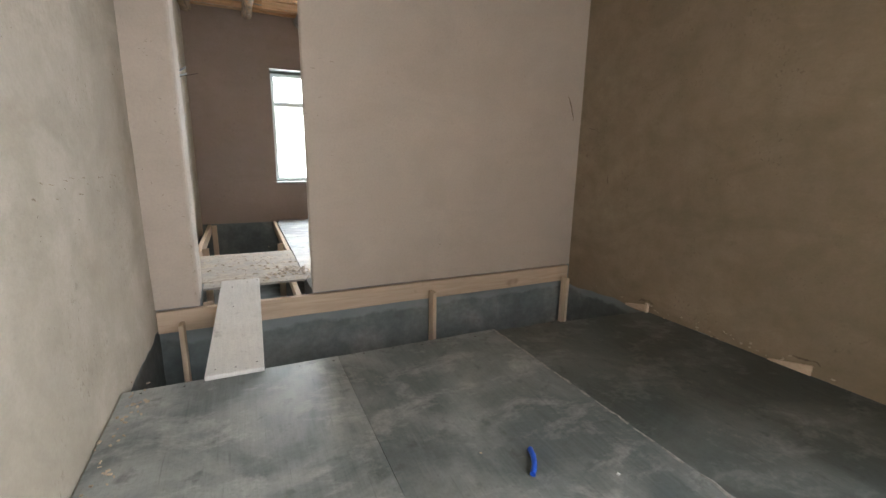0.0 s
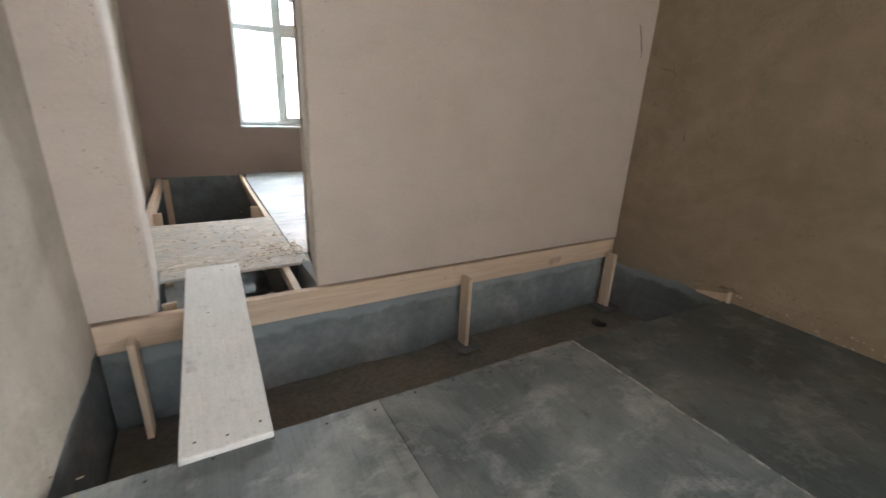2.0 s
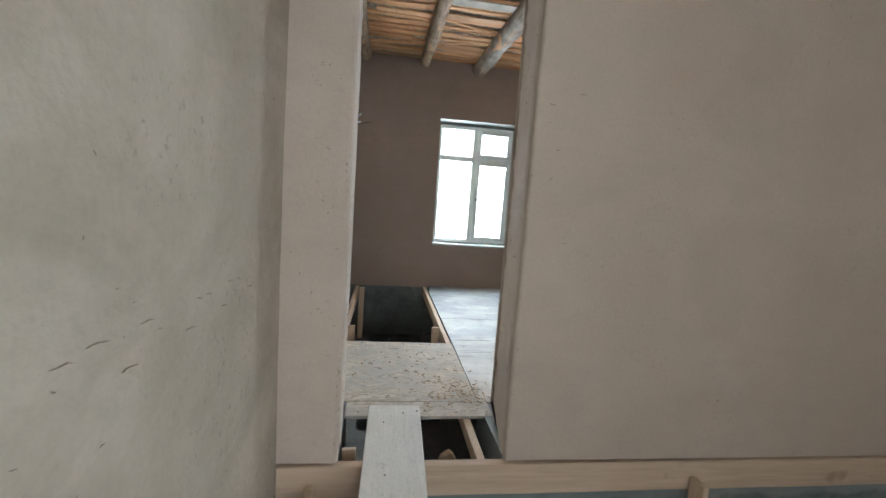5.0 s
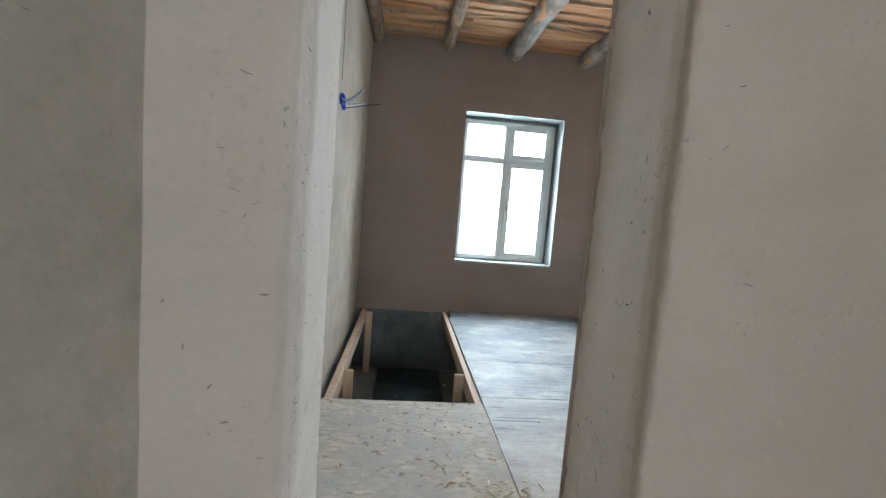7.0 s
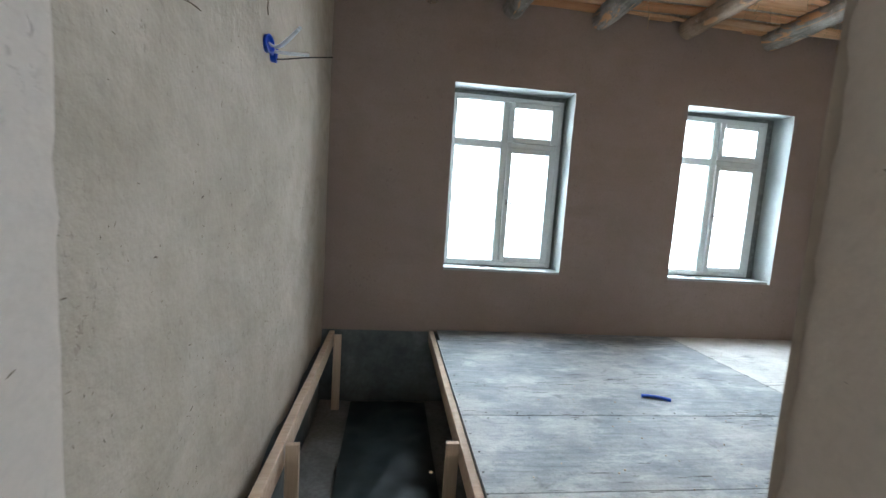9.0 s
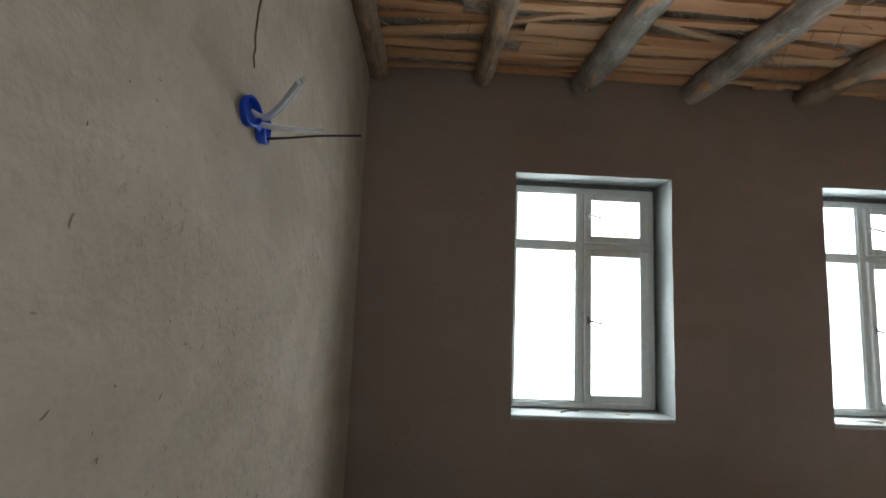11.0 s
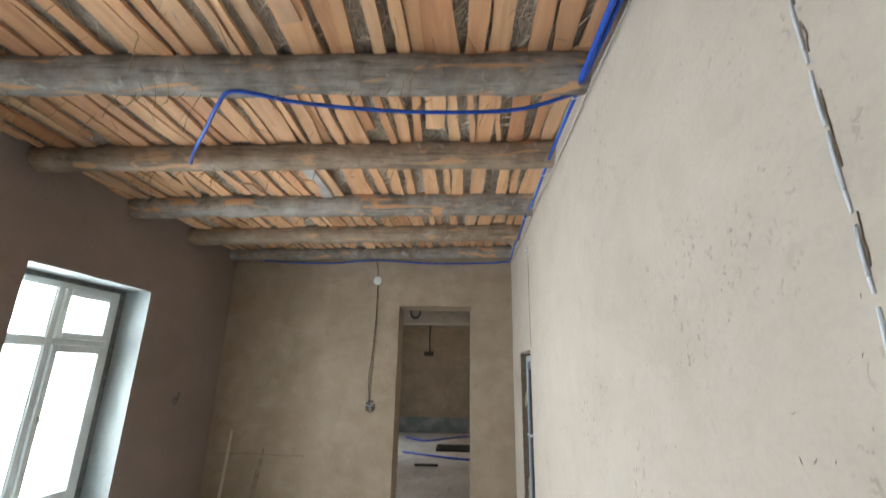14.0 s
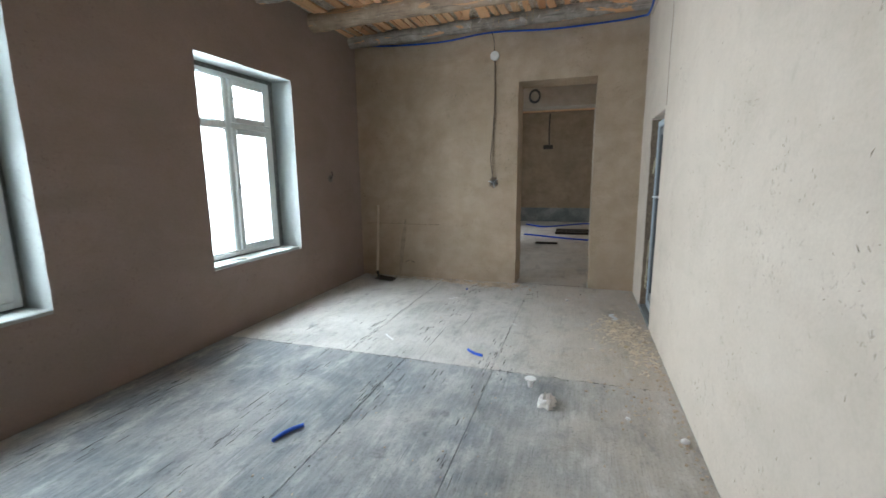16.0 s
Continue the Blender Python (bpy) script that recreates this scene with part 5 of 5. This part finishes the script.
for v in bm.verts:
    u, w = v.co.x, v.co.y
    r = max(0.0, 1 - u * u) * max(0.0, 1 - w * w)
    ridge = abs(noise.noise((u * 2.6, w * 2.6, 3))) + 0.5 * abs(noise.noise((u * 6, w * 6, 8)))
    v.co = Vector((u * 0.075 + 0.02 * noise.noise((u * 2, w * 2, 1)), w * 0.05 + 0.025 * noise.noise((u * 2, w * 2, 5)), 0.003 + r * 0.03 + ridge * 0.05 * (0.25 + r)))
bmesh.ops.solidify(bm, geom=bm.faces[:], thickness=0.0012)
part("film", bm, BAG, bag)


def chip(name, x, y, z, size, mat, label, cat, seed, flat=0.5):
    bm = bmesh.new()
    bmesh.ops.create_icosphere(bm, subdivisions=2, radius=1, matrix=Matrix.LocRotScale((0, 0, size * flat), None, (size, size * 0.7, size * flat)))
    for v in bm.verts:
        v.co += noise.noise_vector(v.co / size * 1.3 + Vector((seed, 0, 0))) * size * 0.35
        v.co.z = max(v.co.z, 0.0)
    ob = mesh_object(name, bm, mat)
    ob.matrix_world = pose(x, y, z, 0, 0, seed * 40)
    return tagged(ob, label, cat)


chip("plaster_lump", 2.65, 5.14, 0, 0.016, WHITE, "white plaster crumb on the floor", "debris", 1)
chip("plaster_lump", 2.50, 4.875, 0, 0.026, WHITE, "white plaster lump beside the wall", "debris", 2)
chip("plaster_lump", 4.98, 5.55, 0, 0.022, WHITE, "white plaster crumb on the floor", "debris", 3)
chip("foam_lump", 3.75, 5.05, 0, 0.02, FOAM, "yellowish lump of dried foam on the floor", "debris", 4)
chip("clay_lump", 0.40, 5.05, GROUND - 0.10, 0.10, CRUMB, "broken clay lump on the earth under the doorway", "debris", 5, 0.8)
chip("clay_lump", 0.16, 4.75, GROUND, 0.07, CRUMB, "broken clay lump on the earth under the doorway", "debris", 6, 0.8)
chip("clay_lump", 0.30, 4.44, -0.184, 0.05, CRUMB, "broken clay lump on the footing in the doorway", "debris", 10, 0.8)
chip("clay_lump", -0.19, 4.28, -0.184, 0.04, CRUMB, "broken clay lump on the footing in the doorway", "debris", 11, 0.9)
chip("mortar_lump", 2.79, 3.92, GROUND, 0.07, NEAR_BLACK, "dark scrap lying in the trench", "debris", 7, 0.35)
chip("mortar_lump", 0.9, 2.1, -0.098, 0.006, CRUMB, "pale plaster crumb on the dark floor", "debris", 8)
chip("mortar_lump", 1.33, 1.78, -0.098, 0.008, WHITE, "pale plaster crumb on the dark floor", "debris", 9)

CRUMB_GREY = plain("grey_dust", (0.30, 0.295, 0.28), 0.95, vary=0.35, scale=30)
dl = bmesh.new()
rnd = random.Random(77)
prev = None
for i in range(70):
    y = 3.19 - i * 0.035
    w, off = rnd.uniform(0.0005, 0.006), rnd.gauss(0, 0.003)
    row = [dl.verts.new((1.627 + off - w, y, -0.0985)), dl.verts.new((1.630 + off, y, -0.096)), dl.verts.new((1.634 + off + w, y, -0.0985))]
    if prev and rnd.random() < 0.8:
        for k in (0, 1):
            dl.faces.new((prev[k], prev[k + 1], row[k + 1], row[k]))
    prev = row
bmesh.ops.recalc_face_normals(dl, faces=dl.faces)
tagged(mesh_object("dust_line", dl, CRUMB_GREY), "pale dust packed along a floor joint", "dust", kind="stuff")

strip = thing("film_strip", 4.50, 5.10, 0, "crumpled pale blue plastic strip on the floor", "plastic strip")
bm = bmesh.new()
bmesh.ops.create_grid(bm, x_segments=12, y_segments=4, size=1)
for v in bm.verts:
    v.co = Vector((v.co.x * 0.09, v.co.y * 0.02 + 0.02 * math.sin(v.co.x * 3), 0.014 + 0.012 * noise.noise(Vector((v.co.x * 4, v.co.y * 3, 1)))))
bmesh.ops.solidify(bm, geom=bm.faces[:], thickness=0.002)
part("film", bm, PALE_TUBE, strip)


for x, y, rz, L in ((3.42, 7.0, 35, 0.17), (4.73, 6.80, -60, 0.11), (4.05, 6.0, 10, 0.06)):
    sh = thing("wood_shaving", x, y, 0, "long pale curled wood shaving on the dusty sheets", "shaving", rz=rz)
    bm = bmesh.new()
    bmesh.ops.create_grid(bm, x_segments=14, y_segments=2, size=1)
    for v in bm.verts:
        v.co = Vector((v.co.x * L / 2, v.co.y * 0.008 + 0.014 * math.sin(v.co.x * 2.4), 0.006 + 0.004 * math.sin(v.co.x * 6)))
    bmesh.ops.solidify(bm, geom=bm.faces[:], thickness=0.0015)
    part("curl", bm, WHITE, sh)
ns = thing("socket_box", 4.86, YN, 1.375, "small open socket hole with a cable end in the window wall", "socket")
bm = lathe(bmesh.new(), [(0.036, -0.01), (0.040, 0.006), (0.030, 0.010), (0.026, -0.006)], 16, turn=Euler((radians(90), 0, 0)).to_matrix().to_4x4())
part("box", wobble(bm, 0.005, 30), SEAL, ns, smooth=40)
part("wire", tube([(0.0, 0.0, 0.0), (0.01, -0.03, 0.03), (0.012, -0.02, 0.09)], 0.004, sides=6), BLACK, ns, "short black cable end")


def scatter(name, mat, n, where, z, long, thin, label, cat, seed, curl=0.0):
    """Loose litter too fine to count."""
    rnd = random.Random(seed)
    bm = bmesh.new()
    for _ in range(n):
        cx, cy, sx, sy = rnd.choice(where)
        x, y = rnd.gauss(cx, sx), rnd.gauss(cy, sy)
        a, L, T = rnd.uniform(0, math.pi), rnd.uniform(*long), rnd.uniform(*thin)
        ux, uy = math.cos(a), math.sin(a)
        h = rnd.uniform(0.3, 1.0) * T
        up = curl * rnd.random() * L
        k = []
        for s, dz in ((-1, 0), (0, up), (1, 0)):
            for w in (-1, 1):
                for q in (0, h):
                    k.append(bm.verts.new((x + ux * s * L / 2 - uy * w * T / 2, y + uy * s * L / 2 + ux * w * T / 2, z + dz + q)))
        for i in (0, 4):
            a0, a1, b0, b1, c0, c1, d0, d1 = k[i], k[i + 1], k[i + 2], k[i + 3], k[i + 4], k[i + 5], k[i + 6], k[i + 7]
            for f in ((a1, b1, d1, c1), (a0, c0, d0, b0), (a0, a1, c1, c0), (b0, d0, d1, b1)):
                bm.faces.new(f)
        bm.faces.new((k[0], k[2], k[3], k[1]))
        bm.faces.new((k[8], k[9], k[11], k[10]))
    return tagged(mesh_object(name, bm, mat), label, cat, kind="stuff")


scatter("wood_shavings", SHAVING, 170, [(0.42, 4.86, 0.12, 0.10), (0.30, 5.1, 0.2, 0.2), (0.5, 4.95, 0.06, 0.12)], 0.001, (0.012, 0.05), (0.003, 0.009), "curled pale wood shavings in the doorway", "shavings", 1, 0.3)
scatter("wood_shavings", SHAVING, 620, [(4.15, 4.98, 0.20, 0.08), (4.2, 5.10, 0.22, 0.11), (4.2, 5.10, 0.14, 0.08), (3.7, 4.95, 0.2, 0.06)], 0.001, (0.012, 0.05), (0.003, 0.009), "wood shavings and dust by the glass door", "shavings", 2, 0.3)
scatter("clay_crumbs", CRUMB, 800, [(5.50, 6.75, 0.05, 0.28), (5.45, 6.45, 0.08, 0.16), (5.55, 7.4, 0.03, 0.4)], 0.0, (0.008, 0.032), (0.006, 0.018), "clay crumbs along the foot of the end wall", "crumbs", 3)
scatter("clay_crumbs", CRUMB, 300, [(4.15, 5.02, 0.2, 0.09), (4.0, 4.88, 0.6, 0.03), (2.6, 4.86, 0.5, 0.02), (3.0, 5.1, 0.3, 0.15)], 0.0, (0.006, 0.02), (0.004, 0.012), "clay crumbs along the foot of the partition", "crumbs", 4)
scatter("clay_crumbs", CRUMB, 90, [(3.5, 6.6, 1.1, 0.8), (1.6, 6.2, 0.6, 0.6)], 0.0, (0.004, 0.012), (0.003, 0.008), "clay crumbs strewn over the sheets", "crumbs", 5)
scatter("clay_crumbs", SHAVING, 90, [(0.0, 5.4, 0.28, 0.25), (0.3, 5.6, 0.2, 0.2)], 0.001, (0.005, 0.018), (0.004, 0.010), "small chips strewn over the strand board", "crumbs", 6)
scatter("clay_crumbs", CRUMB, 70, [(-0.46, 2.9, 0.03, 0.3), (3.05, 2.6, 0.05, 0.5)], -0.088, (0.006, 0.02), (0.004, 0.012), "clay crumbs along the walls of the first room", "crumbs", 7)

TORN = plain("torn_grain", (0.055, 0.052, 0.05), 0.95, vary=0.4, scale=40)
tears = bmesh.new()
rnd = random.Random(31)
groups = [(rnd.uniform(0.7, 5.3), rnd.choice((6.02, 6.70, 7.19, 8.09, rnd.uniform(5.0, 8.2))) + rnd.gauss(0, 0.06)) for _ in range(42)]
for gx, gy in groups:
    for _ in range(rnd.randint(3, 13)):
        x, y = gx + rnd.gauss(0, 0.16), gy + rnd.gauss(0, 0.045)
        L, T = rnd.uniform(0.02, 0.16), rnd.uniform(0.0012, 0.0042)
        if not (0.6 < x < 5.4 and 4.9 < y < 8.3):
            continue
        k = [(x - L / 2, y), (x - L * 0.2, y - T), (x + L * 0.25, y - T * 0.8), (x + L / 2, y + rnd.gauss(0, 0.003)), (x + L * 0.2, y + T), (x - L * 0.3, y + T * 0.7)]
        tears.faces.new([tears.verts.new((a, b, 0.0012)) for a, b in k])


def sliver(x, y, L, T, along_y=False):
    k = [(-L / 2, 0), (-L * 0.2, -T), (L * 0.25, -T * 0.8), (L / 2, rnd.gauss(0, 0.002)), (L * 0.2, T), (-L * 0.3, T * 0.7)]
    if along_y:
        k = [(b, a) for a, b in reversed(k)]
    tears.faces.new([tears.verts.new((x + a, y + b, 0.0014)) for a, b in k])


# chipped edges along the joints of the sheets, and a few long gouges
for y, x0, x1, share in ((7.19, 3.1, 5.5, 0.75), (6.02, 3.1, 5.5, 0.2), (6.70, 0.7, 3.0, 0.6), (8.09, 0.7, 3.0, 0.5), (6.005, 0.7, 3.0, 0.12)):
    x = x0
    while x < x1:
        L = rnd.uniform(0.04, 0.16)
        if rnd.random() < share:
            sliver(x, y + rnd.gauss(0, 0.004), L, rnd.uniform(0.0015, 0.0045))
        x += L * 0.9
y = 5.0
while y < 8.3:
    L = rnd.uniform(0.03, 0.10)
    if rnd.random() < 0.6:
        sliver(3.06 + rnd.gauss(0, 0.004), y, L, rnd.uniform(0.002, 0.005), True)
    y += L
for x, y, L, T in ((0.74, 5.727, 0.43, 0.004), (0.71, 5.69, 0.36, 0.005), (0.62, 5.861, 0.13, 0.004), (0.60, 5.60, 0.10, 0.004), (3.55, 6.60, 0.55, 0.003), (2.82, 8.13, 0.34, 0.005), (2.2, 7.36, 0.3, 0.004), (4.1, 6.46, 0.4, 0.003)):
    sliver(x, y, L, T)
for i in range(26):      # ragged sheet edge in the end doorway
    sliver(5.66 + rnd.gauss(0, 0.012), 5.36 + i * 0.032, rnd.uniform(0.025, 0.06), rnd.uniform(0.004, 0.010), True)
tagged(mesh_object("grain_tears", tears, TORN), "dark torn grain slivers in the plywood sheets", "scratches", kind="stuff")

nails = bmesh.new()
rnd = random.Random(12)
rows = [((0.57, y), 0.10) for y in np.arange(6.0, 8.4, 0.16)] + [((x, 6.73), 0.0) for x in np.arange(0.7, 3.0, 0.21)] + [((x, 6.66), 0.0) for x in np.arange(0.7, 3.0, 0.27)]
rows += [((3.03, y), 0) for y in np.arange(5.0, 8.3, 0.24)] + [((x, 5.86), 0) for x in np.arange(-0.4, 0.5, 0.17)] + [((x, 4.68), 0) for x in np.arange(-0.2, 0.5, 0.2)]
for (x, y), _ in rows:
    lathe(nails, [(0.0055, 0.0), (0.0055, 0.0012), (0.003, 0.0022)], 8, (x + rnd.gauss(0, 0.012), y + rnd.gauss(0, 0.008), 0.0005))
for x in np.arange(-0.45, 1.6, 0.19):
    lathe(nails, [(0.0055, 0.0), (0.0055, 0.0012), (0.003, 0.0022)], 8, (x, 3.16 + rnd.gauss(0, 0.01), -0.088 - 0.006 * (x + 0.54)))
for x, y in ((-0.12, 0.06), (-0.02, 0.05), (0.09, 0.07), (-0.05, 1.36), (0.06, 1.45), (0.14, 1.47), (-0.04, 0.95)):
    lathe(nails, [(0.005, 0.0), (0.005, 0.0015), (0.003, 0.0025)], 8, (x, 3.17 + y, -0.092 + 0.0265 + 0.0985 * y / 1.53 - 0.006 * math.sin(math.pi * y / 1.53)))
tagged(mesh_object("nail_heads", nails, IRON), "dark nail heads along the sheet edges", "nails", kind="stuff")
GREY_BOARD = plain("weathered_grey_board", (0.43, 0.41, 0.385), 0.85, vary=0.25, scale=5)
for x0, x1, y, w in ((0.42, 1.24, 6.68, 0.145), (3.07, 3.97, 6.63, 0.10)):
    gb = thing("ceiling_board", x0, y, plane_z(y) - 0.024, "weathered pale grey board among the ceiling slats", "board")
    bm = boxed(0, x1 - x0, -w / 2, w / 2, 0, 0.016, 0.002)
    bmesh.ops.subdivide_edges(bm, edges=[e for e in bm.edges if e.calc_length() > 0.5], cuts=8)
    part("board", wobble(bm, 0.007, 5, y), GREY_BOARD, gb)

# loose reed stalks showing between the slats
REEDS = plain("dry_reed_stalks", (0.60, 0.51, 0.40), 0.9, vary=0.5, scale=9)
rnd = random.Random(55)
rv, rf2 = [], []
for _ in range(5200):
    x, y = rnd.uniform(XL + 0.03, XE - 0.05), rnd.uniform(YB + 0.04, YN - 0.03)
    L, T, a = rnd.uniform(0.05, 0.17), rnd.uniform(0.0012, 0.004), rnd.gauss(0.9, 0.6)
    z0, z1 = plane_z(y) + rnd.uniform(0.004, 0.027), plane_z(y) + rnd.uniform(0.004, 0.027)
    dx, dy, k = math.cos(a), math.sin(a), len(rv)
    rv += [(x - dx * L / 2 - dy * T, y - dy * L / 2 + dx * T, z0), (x - dx * L / 2 + dy * T, y - dy * L / 2 - dx * T, z0), (x + dx * L / 2 + dy * T, y + dy * L / 2 - dx * T, z1), (x + dx * L / 2 - dy * T, y + dy * L / 2 + dx * T, z1), (x, y, (z0 + z1) / 2 - 1.6 * T)]
    rf2 += [(k, k + 1, k + 4), (k + 1, k + 2, k + 4), (k + 2, k + 3, k + 4), (k + 3, k, k + 4)]
me = bpy.data.meshes.new("reed_stalks")
me.from_pydata(rv, [], rf2)
me.materials.append(REEDS)
tagged(new("reed_stalks", me), "loose dry reed stalks between the ceiling slats", "reeds", kind="stuff")

# straw and bark fibres hanging from the ceiling
st = bmesh.new()
rnd = random.Random(21)
for _ in range(420):
    x, y = rnd.uniform(XL + 0.2, XE - 0.1), rnd.uniform(YB + 0.2, YN - 0.2)
    z = plane_z(y) + 0.01
    L = rnd.uniform(0.04, 0.14)
    a = rnd.uniform(0, 6.28)
    drop = rnd.uniform(0.0, 0.10) if rnd.random() < 0.75 else rnd.uniform(0.1, 0.22)
    tube_into(st, [(x, y, z), (x + 0.5 * L * math.cos(a), y + 0.5 * L * math.sin(a), z - drop * 0.45), (x + L * math.cos(a), y + L * math.sin(a), z - drop)], 0.0015, sides=4, steps=3)
for x in BEAMS_B[3:7]:
    for _ in range(22):
        y = rnd.uniform(YB + 0.6, YN - 0.6)
        z = plane_z(y) - 0.165
        d = rnd.uniform(0.03, 0.11) if rnd.random() < 0.85 else rnd.uniform(0.12, 0.26)
        tube_into(st, [(x + rnd.uniform(-0.06, 0.06), y, z + 0.03), (x, y + 0.02, z - d * 0.5), (x + rnd.uniform(-0.03, 0.03), y + 0.03, z - d)], 0.0018, sides=4, steps=3)
tagged(mesh_object("straw_wisps", st, STRAW), "dry straw and bark wisps hanging from the ceiling", "straw", kind="stuff")

# ---------------------------------------------------------------- beyond the end doorway
def hose(pts, label):
    at = Vector(pts[0])
    ob = thing("floor_hose", *at, label, "hose")
    part("tube", tube(rel(pts, at), 0.018, sides=10), BLUE_BOX, ob, smooth=60)


hose([(10.3, 6.7, 0.014), (10.1, 6.3, 0.014), (9.9, 5.9, 0.014), (9.75, 5.55, 0.014), (9.6, 5.0, 0.014)], "blue hose lying across the far room's floor")
hose([(12.4, 6.9, 0.014), (11.9, 6.4, 0.014), (12.3, 5.9, 0.014), (12.8, 5.4, 0.014), (12.9, 5.0, 0.014)], "blue hose lying across the far room's floor")
pit = thing("board_pile", 10.9, 5.55, 0, "dark weathered boards lying on the far floor", "boards")
for i in range(3):
    part("board", boxed(-0.35 + 0.2 * i, -0.2 + 0.2 * i, -0.65, 0.45, 0.0, 0.05 + 0.01 * i), IRON, pit)
stick = thing("board_pile", 9.05, 6.15, 0, "dark stick lying on the far floor", "boards")
part("board", boxed(-0.04, 0.04, -0.28, 0.16, 0, 0.035), IRON, stick)
hs = thing("socket_box", 13.45, 6.44, 2.2, "dark socket hanging on a cable on the far wall", "socket")
part("box", boxed(-0.05, 0.0, -0.14, 0.14, -0.06, 0.06, 0.01), IRON, hs)
part("wire", tube([(-0.015, -0.03, 0.05), (-0.015, -0.02, 0.5), (-0.015, -0.03, 0.95)], 0.018), BLACK, hs)
coil = thing("cable_coil", 8.0, 6.28, 2.74, "coil of dark blue cable hung above the second doorway", "cable coil")
bm = bmesh.new()
for k in range(3):
    tube_into(bm, [(-0.02 - 0.015 * k, 0.085 * math.cos(a), 0.10 * math.sin(a) - 0.01 * k) for a in (2 * math.pi * i / 14 for i in range(15))], 0.014, sides=8, steps=2)
part("loops", bm, SHADED_LEAF_AND_COIL, coil, smooth=60)
